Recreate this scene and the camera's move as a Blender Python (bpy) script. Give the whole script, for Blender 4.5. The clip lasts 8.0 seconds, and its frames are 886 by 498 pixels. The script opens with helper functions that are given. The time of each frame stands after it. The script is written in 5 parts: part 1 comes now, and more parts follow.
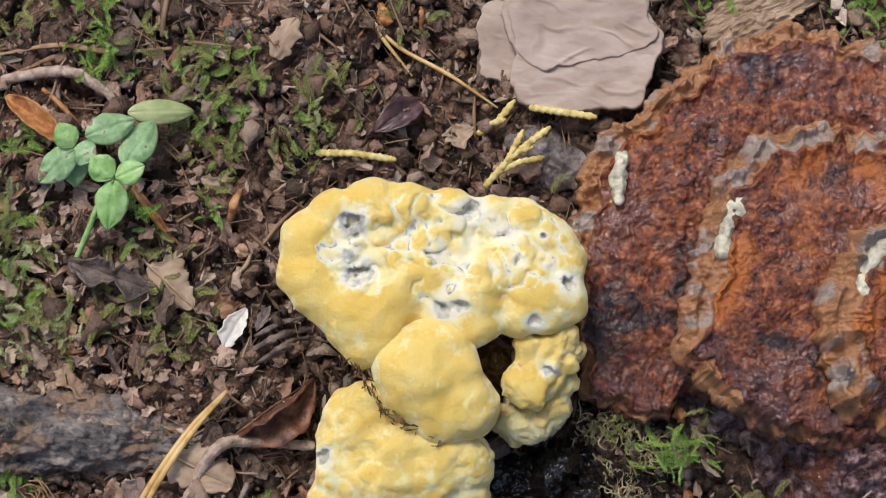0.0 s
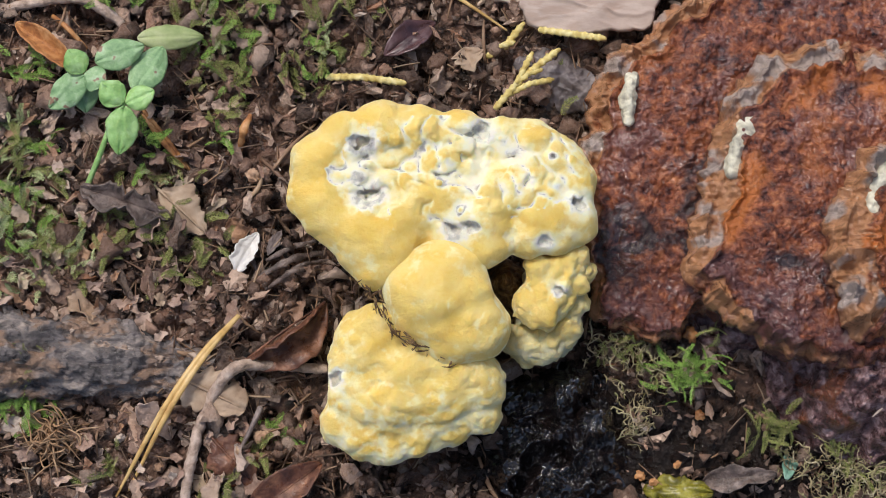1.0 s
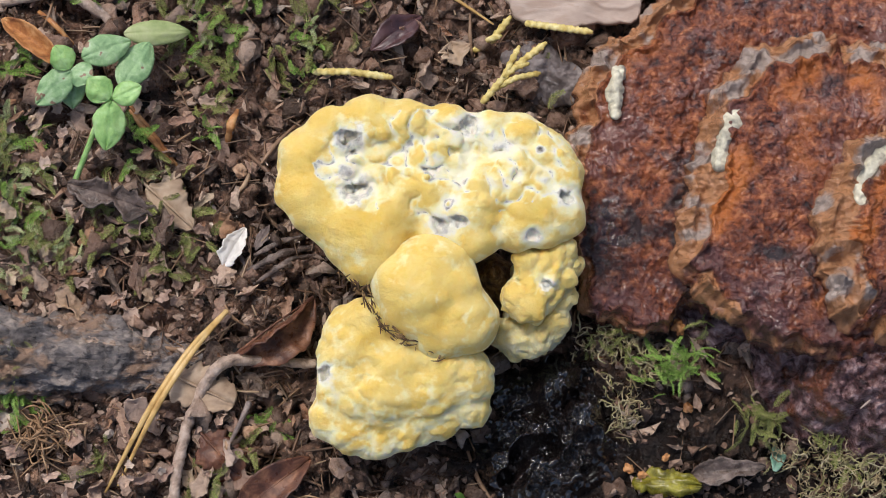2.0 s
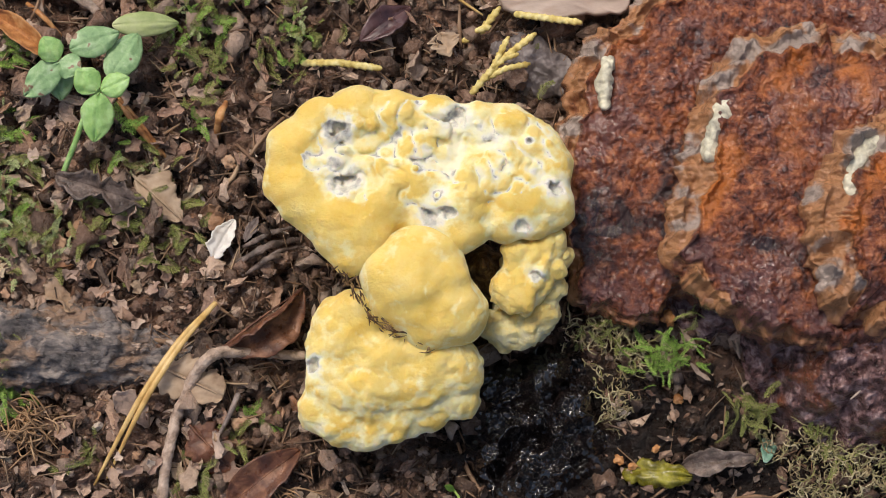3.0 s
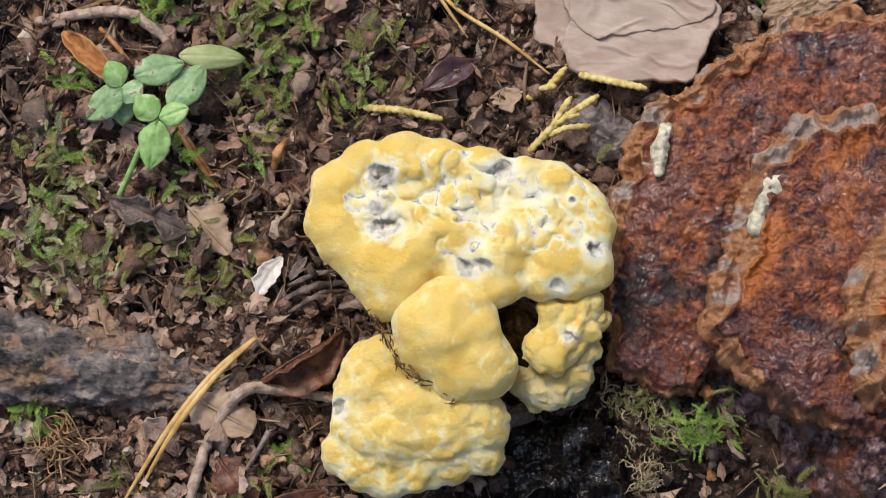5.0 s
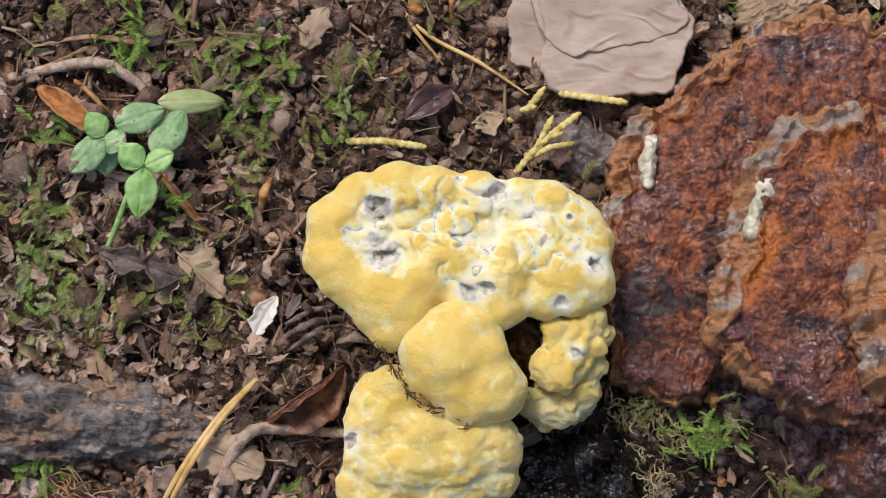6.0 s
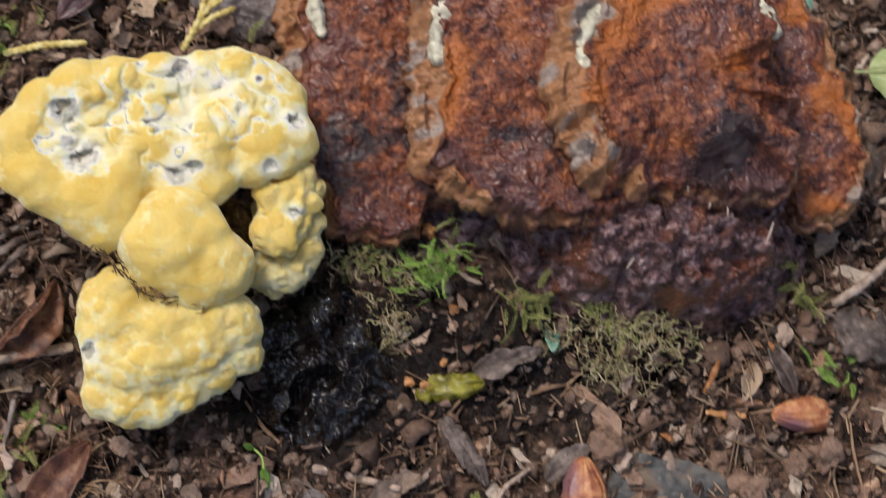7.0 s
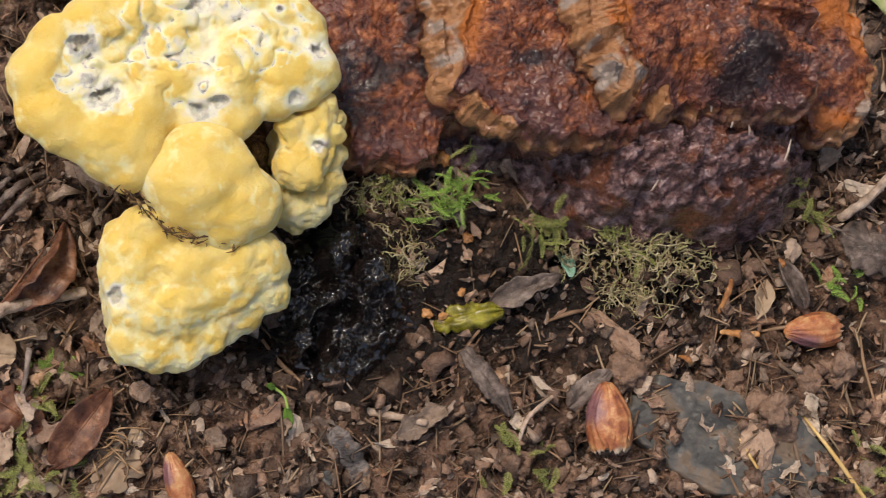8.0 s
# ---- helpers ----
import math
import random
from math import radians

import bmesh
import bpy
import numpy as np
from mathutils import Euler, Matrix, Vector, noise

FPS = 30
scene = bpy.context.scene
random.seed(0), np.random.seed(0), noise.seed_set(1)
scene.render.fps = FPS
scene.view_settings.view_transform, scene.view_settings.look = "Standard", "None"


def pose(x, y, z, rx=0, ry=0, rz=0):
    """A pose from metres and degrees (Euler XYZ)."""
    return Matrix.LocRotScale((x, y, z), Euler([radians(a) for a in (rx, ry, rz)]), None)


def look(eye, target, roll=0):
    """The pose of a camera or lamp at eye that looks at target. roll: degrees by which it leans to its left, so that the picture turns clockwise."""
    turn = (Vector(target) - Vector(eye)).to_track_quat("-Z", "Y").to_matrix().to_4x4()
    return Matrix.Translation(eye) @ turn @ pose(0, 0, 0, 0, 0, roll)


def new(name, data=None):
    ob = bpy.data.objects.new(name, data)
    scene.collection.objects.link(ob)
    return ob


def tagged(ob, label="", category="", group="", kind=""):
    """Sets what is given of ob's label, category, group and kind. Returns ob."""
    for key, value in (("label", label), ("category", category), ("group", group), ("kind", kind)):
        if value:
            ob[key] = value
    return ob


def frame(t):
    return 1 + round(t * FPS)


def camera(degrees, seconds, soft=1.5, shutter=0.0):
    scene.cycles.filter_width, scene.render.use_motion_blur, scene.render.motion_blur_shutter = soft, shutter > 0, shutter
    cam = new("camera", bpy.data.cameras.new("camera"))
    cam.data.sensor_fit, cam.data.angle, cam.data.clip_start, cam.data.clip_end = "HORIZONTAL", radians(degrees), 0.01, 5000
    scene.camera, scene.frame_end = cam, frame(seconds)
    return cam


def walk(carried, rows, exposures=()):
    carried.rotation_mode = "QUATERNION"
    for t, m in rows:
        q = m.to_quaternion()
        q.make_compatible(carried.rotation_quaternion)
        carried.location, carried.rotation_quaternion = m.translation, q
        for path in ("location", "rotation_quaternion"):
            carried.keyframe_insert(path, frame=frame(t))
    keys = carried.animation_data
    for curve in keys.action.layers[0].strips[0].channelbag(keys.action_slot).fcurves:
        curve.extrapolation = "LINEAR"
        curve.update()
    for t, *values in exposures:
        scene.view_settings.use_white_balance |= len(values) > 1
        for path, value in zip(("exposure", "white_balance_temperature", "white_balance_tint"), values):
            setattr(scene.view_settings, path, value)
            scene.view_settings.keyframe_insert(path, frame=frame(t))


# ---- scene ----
PATH = [
    (0, pose(0.0071, -0.1386, 0.7684, 10.29, -1.56, 0.53)),
    (0.5, pose(0.0081, -0.1424, 0.7675, 9.48, -1.11, 0.29)),
    (1, pose(0.0105, -0.1455, 0.7687, 9.04, -0.99, 0.12)),
    (1.5, pose(0.0089, -0.1460, 0.7694, 8.96, -1.34, -0.08)),
    (3, pose(0.0122, -0.1460, 0.7673, 8.77, -1.32, -0.33)),
    (3.5, pose(0.0171, -0.1457, 0.7669, 8.63, -1.02, -0.08)),
    (4, pose(0.0250, -0.1494, 0.7666, 9.03, -0.63, 2.29)),
    (4.2, pose(0.0355, -0.1543, 0.7663, 9.17, 0.36, 3.67)),
    (5.3, pose(0.0714, -0.1551, 0.7596, 11.36, 3.14, 5.29)),
    (5.5, pose(0.0622, -0.1577, 0.7611, 11.36, 2.57, 4.25)),
    (6, pose(0.0305, -0.1609, 0.7619, 11.72, 0.88, 0.58)),
    (6.5, pose(0.0026, -0.1619, 0.7583, 11.77, -2.89, -6.06)),
    (6.7, pose(-0.0109, -0.1620, 0.7541, 11.15, -5.23, -10.05)),
    (6.9, pose(-0.0243, -0.1621, 0.7499, 10.53, -7.25, -12.81)),
    (7, pose(-0.0310, -0.1621, 0.7478, 10.17, -8.03, -13.78)),
    (7.2, pose(-0.0483, -0.1578, 0.7418, 9.26, -9.65, -15.53)),
    (7.5, pose(-0.0741, -0.1513, 0.7327, 9.40, -11.79, -16.54)),
    (8, pose(-0.1083, -0.1329, 0.7186, 8.70, -13.86, -16.82)),
]
cam = camera(20, 8.0, soft=0.95, shutter=0.25)
# the clip's camera shifts its white balance on the way
TONE = [(0, 0.06, 6300, 10), (0.5, 0.12, 6350, 10), (1.5, 0.11, 6150, 10), (3, 0.11, 6800, 10), (3.5, 0.11, 6950, 10), (4.2, 0.10, 7100, 10), (5.3, 0.07, 6450, 10), (7, 0.03, 6450, 10), (7.5, 0.08, 6700, 10), (8, 0.10, 7150, 10)]
walk(cam, PATH, TONE)

# ---- light: bright overcast sky under thin canopy ----
world = bpy.data.worlds.new("sky")
scene.world = world
world.use_nodes = True
wn = world.node_tree
sky = wn.nodes.new("ShaderNodeTexSky")
sky.sky_type, sky.sun_disc = "NISHITA", False
sky.sun_elevation, sky.sun_rotation = radians(58), radians(-35)
sky.air_density, sky.dust_density = 1.0, 4.0
wn.links.new(sky.outputs[0], wn.nodes["Background"].inputs[0])
wn.nodes["Background"].inputs[1].default_value = 0.120
sun = new("sun", bpy.data.lights.new("sun", "SUN"))
sun.data.energy, sun.data.angle, sun.data.color = 1.75, radians(14), (1.0, 0.95, 0.88)
sun.matrix_world = look((-0.35, 0.45, 1.0), (0, 0, 0))

MM = 0.001
rng = np.random.default_rng(7)


# ---- noise, meshes, parts ----
_perm = np.tile(np.random.default_rng(3).permutation(256), 3)
_grad = np.random.default_rng(4).normal(size=(256, 3))
_grad /= np.linalg.norm(_grad, axis=1)[:, None]


def perlin(p):
    """Gradient noise of points p (..., 3), about -0.7 to 0.7."""
    p = np.asarray(p, dtype=np.float32)
    i = np.floor(p).astype(np.int64)
    f = p - i
    i &= 255
    u = f * f * f * (f * (f * 6 - 15) + 10)
    out = np.zeros(p.shape[:-1], dtype=np.float32)
    for a in (0, 1):
        wa = u[..., 0] if a else 1 - u[..., 0]
        ha = _perm[i[..., 0] + a]
        for b in (0, 1):
            wb = u[..., 1] if b else 1 - u[..., 1]
            hb = _perm[ha + i[..., 1] + b]
            for c in (0, 1):
                wc = u[..., 2] if c else 1 - u[..., 2]
                g = _grad[_perm[hb + i[..., 2] + c]]
                d = g[..., 0] * (f[..., 0] - a) + g[..., 1] * (f[..., 1] - b) + g[..., 2] * (f[..., 2] - c)
                out += wa * wb * wc * d
    return out


def fbm(p, size, octaves=3, seed=0.0, gain=0.5):
    p = np.asarray(p, dtype=np.float64) / size + seed * 17.31 + 100.0
    total, amp = 0.0, 1.0
    for _ in range(octaves):
        total = total + amp * perlin(p)
        p, amp = p * 2.03 + 5.7, amp * gain
    return total


def smooth(a, b, x):
    t = np.clip((x - a) / (b - a), 0, 1)
    return t * t * (3 - 2 * t)


def xyz(x, y, z=0.0):
    return np.stack(np.broadcast_arrays(x, y, z), -1)


def mesh_of(name, verts, faces, material, attributes=None, smooth_shade=True):
    me = bpy.data.meshes.new(name)
    verts = np.asarray(verts, dtype=np.float32).reshape(-1, 3)
    groups = faces if isinstance(faces, list) else [faces]
    groups = [np.asarray(g, dtype=np.int32) for g in groups if len(g)]
    loops = np.concatenate([g.ravel() for g in groups])
    sizes = np.concatenate([np.full(len(g), g.shape[1]) for g in groups])
    me.vertices.add(len(verts))
    me.vertices.foreach_set("co", verts.ravel())
    me.loops.add(len(loops))
    me.loops.foreach_set("vertex_index", loops)
    me.polygons.add(len(sizes))
    me.polygons.foreach_set("loop_start", np.concatenate([[0], np.cumsum(sizes)[:-1]]).astype(np.int32))
    me.update(calc_edges=True)
    me.polygons.foreach_set("use_smooth", np.full(len(sizes), smooth_shade))
    for key, values in (attributes or {}).items():
        me.attributes.new(key, "FLOAT", "POINT").data.foreach_set("value", np.asarray(values, dtype=np.float32).ravel())
    me.materials.append(material)
    me.validate()
    return me


def thing(name, label, category, group="", kind=""):
    return tagged(new(name), label, category, group, kind)


def part(name, me, parent=None, label=""):
    ob = new(name, me)
    ob.parent = parent
    return tagged(ob, label)


def solo(name, me, label, category, group="", kind=""):
    return tagged(new(name, me), label, category, group, kind)


def surface(field, origin, step):
    """The zero level of a field on a grid (negative inside), as vertices and quads."""
    s = field < 0
    n = np.array(field.shape)
    c = np.zeros(n - 1, dtype=np.int8)
    corners = [(a, b, d) for a in (0, 1) for b in (0, 1) for d in (0, 1)]
    cut = lambda arr, a, b, d: arr[a:n[0] - 1 + a, b:n[1] - 1 + b, d:n[2] - 1 + d]
    for k in corners:
        c += cut(s, *k)
    cell = np.argwhere((c > 0) & (c < 8))
    index = np.full(n - 1, -1, dtype=np.int32)
    index[tuple(cell.T)] = np.arange(len(cell))
    total, count = np.zeros((len(cell), 3)), np.zeros(len(cell))
    for k in corners:
        for axis in range(3):
            if k[axis]:
                continue
            k2 = list(k)
            k2[axis] = 1
            v1 = field[tuple((cell + k).T)]
            v2 = field[tuple((cell + k2).T)]
            cross = (v1 < 0) != (v2 < 0)
            t = np.where(cross, v1 / np.where(cross, v1 - v2, 1), 0)
            pos = np.array(k, dtype=float)[None] + np.zeros((len(cell), 3))
            pos[:, axis] += t
            total += pos * cross[:, None]
            count += cross
    verts = (cell + total / count[:, None]) * step + origin
    quads = []
    for axis in range(3):
        b, d = [(1, 2), (2, 0), (0, 1)][axis]
        lo = [slice(None)] * 3
        hi = [slice(None)] * 3
        lo[axis], hi[axis] = slice(0, n[axis] - 1), slice(1, n[axis])
        change = s[tuple(lo)] != s[tuple(hi)]
        e = np.argwhere(change)
        keep = (e[:, b] > 0) & (e[:, d] > 0) & (e[:, b] < n[b] - 1) & (e[:, d] < n[d] - 1)
        e = e[keep]
        inside = s[tuple(e.T)]
        def at(db, dd):
            q = e.copy()
            q[:, b] -= db
            q[:, d] -= dd
            return index[tuple(q.T)]
        q = np.stack([at(1, 1), at(0, 1), at(0, 0), at(1, 0)], 1)
        q[~inside] = q[~inside][:, ::-1]
        quads.append(q)
    return verts, np.concatenate(quads)


def tube(points, radii, sides=8, fine=6, seed=0.0, rough=0.0, rough_size=0.004, flat=1.0):
    """A closed, tapered round bar along a smooth line through the points."""
    pts, rad = np.array(points, dtype=float), np.array(radii, dtype=float)
    m = len(pts)
    ext = np.vstack([2 * pts[0] - pts[1], pts, 2 * pts[-1] - pts[-2]])
    line, rr = [], []
    for i in range(m - 1):
        p0, p1, p2, p3 = ext[i:i + 4]
        for t in np.linspace(0, 1, fine, endpoint=False):
            line.append(0.5 * (2 * p1 + (p2 - p0) * t + (2 * p0 - 5 * p1 + 4 * p2 - p3) * t * t + (3 * p1 - p0 - 3 * p2 + p3) * t ** 3))
            rr.append(rad[i] * (1 - t) + rad[i + 1] * t)
    line.append(pts[-1])
    rr.append(rad[-1])
    line, rr = np.array(line), np.array(rr)
    tan = np.gradient(line, axis=0)
    tan /= np.linalg.norm(tan, axis=1)[:, None]
    side = np.cross(tan, (0.05, 0.02, 1.0))
    side /= np.linalg.norm(side, axis=1)[:, None]
    up = np.cross(side, tan)
    a = np.linspace(0, 2 * np.pi, sides, endpoint=False)
    ring = line[:, None] + rr[:, None, None] * (np.cos(a)[None, :, None] * side[:, None] + flat * np.sin(a)[None, :, None] * up[:, None])
    v = ring.reshape(-1, 3)
    if rough:
        centre = np.repeat(line, sides, 0)
        v = centre + (v - centre) * (1 + rough * fbm(v, rough_size, 3, seed))[:, None]
    n = len(line)
    i, j = np.meshgrid(np.arange(n - 1), np.arange(sides), indexing="ij")
    k = (j + 1) % sides
    quads = np.stack([i * sides + j, i * sides + k, (i + 1) * sides + k, (i + 1) * sides + j], -1).reshape(-1, 4)[:, ::-1]
    v = np.vstack([v, line[:1] - tan[:1] * rr[0] * 0.4, line[-1:] + tan[-1:] * rr[-1] * 0.4])
    j = np.arange(sides)
    a0 = np.stack([np.full(sides, n * sides), j, (j + 1) % sides], 1)[:, ::-1]
    a1 = np.stack([np.full(sides, n * sides + 1), (n - 1) * sides + j, (n - 1) * sides + (j + 1) % sides], 1)
    return v, [quads, a0[:, ::-1], a1[:, ::-1]]


def merge(pieces):
    """Several (verts, faces) as one."""
    vs, quads, tris, n = [], [], [], 0
    for v, f in pieces:
        for g in (f if isinstance(f, list) else [f]):
            (quads if g.shape[1] == 4 else tris).append(g + n)
        vs.append(v)
        n += len(v)
    out = []
    if quads:
        out.append(np.concatenate(quads))
    if tris:
        out.append(np.concatenate(tris))
    return np.concatenate(vs), out


def sheet(fn, nu, nv, thick):
    """A curved sheet with thickness: fn(u, v) gives points for u, v in 0..1."""
    u, v = np.meshgrid(np.linspace(0, 1, nu), np.linspace(0, 1, nv), indexing="ij")
    top = fn(u, v)
    du, dv = np.gradient(top, axis=0), np.gradient(top, axis=1)
    nrm = np.cross(du, dv)
    nrm /= np.linalg.norm(nrm, axis=-1)[..., None] + 1e-12
    edge = np.minimum(np.minimum(u, 1 - u) * nu, np.minimum(v, 1 - v) * nv)
    t = thick * np.clip(0.35 + edge, 0, 1)[..., None]
    verts = np.concatenate([(top + nrm * t / 2).reshape(-1, 3), (top - nrm * t / 2).reshape(-1, 3)])
    i, j = np.meshgrid(np.arange(nu - 1), np.arange(nv - 1), indexing="ij")
    a = (i * nv + j).ravel()
    q = np.stack([a, a + nv, a + nv + 1, a + 1], 1)
    m = nu * nv
    loop = np.concatenate([np.arange(nv), np.arange(1, nu) * nv + nv - 1, (nu - 1) * nv + np.arange(nv - 2, -1, -1), np.arange(nu - 2, 0, -1) * nv])
    nxt = np.roll(loop, -1)
    rim = np.stack([loop, nxt, nxt + m, loop + m], 1)
    return verts, np.concatenate([q, q[:, ::-1] + m, rim])


def plate(cx, cy, rx, ry, turn, z, thick, seed, ragged=0.12, tilt=(0.0, 0.0), bumps=0.0006, nr=26, nt=160, power=2.6, spread=1.3):
    """A flat flake with a ragged outline: rings from the middle of its top round the rim to the middle of its back."""
    a = np.linspace(0, 2 * np.pi, nt, endpoint=False)
    c, s = np.cos(a), np.sin(a)
    ring = (np.abs(c) ** power + np.abs(s) ** power) ** (-1 / power)
    ring = ring * (1 + ragged * fbm(xyz(c * spread, s * spread, seed), 1.0, 4, seed))
    us = np.concatenate([np.linspace(0.02, 0.97, nr), [1.0, 1.0, 0.96, 0.6, 0.02]])
    zs = np.concatenate([np.full(nr, 1.0), [0.75, 0.25, 0.0, 0.0, 0.0]])
    x = us[:, None] * ring * rx * c
    y = us[:, None] * ring * ry * s
    ct, st = math.cos(radians(turn)), math.sin(radians(turn))
    gx, gy = cx + x * ct - y * st, cy + x * st + y * ct
    top = z + tilt[0] * x + tilt[1] * y + bumps * fbm(xyz(x, y * 2.2, seed), rx * 0.28, 4, seed + 1) * 2
    v = xyz(gx, gy, top - (1 - zs[:, None]) * thick).reshape(-1, 3)
    n = len(us)
    i, j = np.meshgrid(np.arange(n - 1), np.arange(nt), indexing="ij")
    k = (j + 1) % nt
    q = np.stack([i * nt + j, (i + 1) * nt + j, (i + 1) * nt + k, i * nt + k], -1).reshape(-1, 4)
    return v, [q]


def scatter(template, faces, places, scales, turns, jitter=0.0):
    """Many copies of one small template in one mesh: verts and faces. turns: rotation matrices."""
    t = np.asarray(template, dtype=float)
    v = np.einsum("nij,nkj->nki", turns, t[None] * scales[:, None, :]) + places[:, None]
    if jitter:
        v = v + rng.normal(0, 1, v.shape) * jitter * scales.mean(1)[:, None, None]
    offs = np.arange(len(places))[:, None, None] * len(t)
    return v.reshape(-1, 3), [(np.asarray(f)[None] + offs).reshape(-1, np.asarray(f).shape[1]) for f in faces]


def random_turns(n, flat=False):
    a = rng.uniform(0, 2 * np.pi, n)
    c, s, o, l = np.cos(a), np.sin(a), np.zeros(n), np.ones(n)
    rz = np.stack([np.stack([c, -s, o], 1), np.stack([s, c, o], 1), np.stack([o, o, l], 1)], 1)
    spread = flat if flat is not True and flat else (0.28 if flat else 1.5)
    b, d = rng.normal(0, spread, n), rng.normal(0, spread, n)
    cb, sb, cd, sd = np.cos(b), np.sin(b), np.cos(d), np.sin(d)
    rx = np.stack([np.stack([l, o, o], 1), np.stack([o, cb, -sb], 1), np.stack([o, sb, cb], 1)], 1)
    ry = np.stack([np.stack([cd, o, sd], 1), np.stack([o, l, o], 1), np.stack([-sd, o, cd], 1)], 1)
    return rz @ ry @ rx


# ---- materials ----
def material(name, ramp, size, detail=6.0, rough=(0.6, 0.8), bump=0.3, bump_size=0.002, depth=0.0004, gloss=0.5, stretch=(1, 1, 1),
             tint=None, tint_size=0.02, layers=(), spot=None, island=0.0, sss=0.0, coat=0.0, palette=None, fuzz=0.0):
    """ramp: (place, colour) stops over noise of that size in metres. tint: a colour in large patches. layers: (attribute, colour, amount).
    spot: (colour, size, threshold) small specks."""
    m = bpy.data.materials.new(name)
    m.use_nodes = True
    nt = m.node_tree
    nd, ln = nt.nodes, nt.links
    bs = nd["Principled BSDF"]
    tc = nd.new("ShaderNodeTexCoord")
    mp = nd.new("ShaderNodeMapping")
    mp.inputs["Scale"].default_value = stretch
    ln.new(tc.outputs["Object"], mp.inputs[0])

    def noise_tex(scale, det, rgh=0.55, dist=0.0):
        n = nd.new("ShaderNodeTexNoise")
        n.inputs["Scale"].default_value, n.inputs["Detail"].default_value = 1.0 / scale, det
        n.inputs["Roughness"].default_value, n.inputs["Distortion"].default_value = rgh, dist
        ln.new(mp.outputs[0], n.inputs["Vector"])
        return n

    def mix(fac, a, b, mode="MIX"):
        x = nd.new("ShaderNodeMix")
        x.data_type, x.blend_type = "RGBA", mode
        if isinstance(fac, float):
            x.inputs[0].default_value = fac
        else:
            ln.new(fac, x.inputs[0])
        ln.new(a, x.inputs[6])
        if isinstance(b, tuple):
            x.inputs[7].default_value = (*b, 1)
        else:
            ln.new(b, x.inputs[7])
        return x.outputs[2]

    def span(src, lo, hi, a=0.0, b=1.0):
        r = nd.new("ShaderNodeMapRange")
        r.interpolation_type = "SMOOTHSTEP"
        for k, val in zip((1, 2, 3, 4), (lo, hi, a, b)):
            r.inputs[k].default_value = val
        ln.new(src, r.inputs[0])
        return r.outputs[0]

    n1 = noise_tex(size, detail, 0.6, 0.3)
    cr = nd.new("ShaderNodeValToRGB")
    while len(cr.color_ramp.elements) < len(ramp):
        cr.color_ramp.elements.new(0.5)
    for e, (pos, col) in zip(cr.color_ramp.elements, ramp):
        e.position, e.color = pos, (*col, 1)
    ln.new(n1.outputs[0], cr.inputs[0])
    col = cr.outputs[0]
    if palette:
        geo = nd.new("ShaderNodeNewGeometry")
        pr = nd.new("ShaderNodeValToRGB")
        while len(pr.color_ramp.elements) < len(palette):
            pr.color_ramp.elements.new(0.5)
        for i, (e, pc) in enumerate(zip(pr.color_ramp.elements, palette)):
            e.position, e.color = i / (len(palette) - 1), (*pc, 1)
        ln.new(geo.outputs["Random Per Island"], pr.inputs[0])
        col = mix(0.72, col, pr.outputs[0])
    if island:
        geo = nd.new("ShaderNodeNewGeometry")
        hsv = nd.new("ShaderNodeHueSaturation")
        ln.new(span(geo.outputs["Random Per Island"], 0, 1, 1 - island, 1 + island), hsv.inputs["Value"])
        ln.new(col, hsv.inputs["Color"])
        col = hsv.outputs[0]
    if tint:
        n2 = noise_tex(tint_size, 4, 0.6, 0.5)
        col = mix(span(n2.outputs[0], 0.5, 0.62), col, tint)
    for key, colour, lo, hi in layers:
        at = nd.new("ShaderNodeAttribute")
        at.attribute_name = key
        nz = noise_tex(0.0022, 5, 0.65)
        add = nd.new("ShaderNodeMath")
        add.operation = "MULTIPLY_ADD"
        ln.new(nz.outputs[0], add.inputs[0])
        add.inputs[1].default_value = 0.7
        ln.new(at.outputs["Fac"], add.inputs[2])
        sub = nd.new("ShaderNodeMath")
        sub.operation = "SUBTRACT"
        ln.new(add.outputs[0], sub.inputs[0])
        sub.inputs[1].default_value = 0.35
        col = mix(span(sub.outputs[0], lo, hi), col, colour)
    if spot:
        n3 = noise_tex(spot[1], 2, 0.5)
        col = mix(span(n3.outputs[0], spot[2], spot[2] + 0.04), col, spot[0])
    ln.new(col, bs.inputs["Base Color"])
    n4 = noise_tex(bump_size, 6, 0.6)
    bp = nd.new("ShaderNodeBump")
    bp.inputs["Strength"].default_value, bp.inputs["Distance"].default_value = bump, depth
    ln.new(n4.outputs[0], bp.inputs["Height"])
    ln.new(bp.outputs[0], bs.inputs["Normal"])
    n5 = noise_tex(size * 0.7, 4, 0.6)
    ln.new(span(n5.outputs[0], 0.38, 0.62, rough[0], rough[1]), bs.inputs["Roughness"])
    bs.inputs["Specular IOR Level"].default_value = gloss
    if sss:
        bs.inputs["Subsurface Weight"].default_value = sss
        bs.inputs["Subsurface Radius"].default_value = (0.003, 0.002, 0.001)
        bs.inputs["Subsurface Scale"].default_value = 1.0
    if fuzz:
        bs.inputs["Sheen Weight"].default_value, bs.inputs["Sheen Roughness"].default_value = fuzz, 0.6
        bs.inputs["Sheen Tint"].default_value = (1.0, 0.9, 0.6, 1)
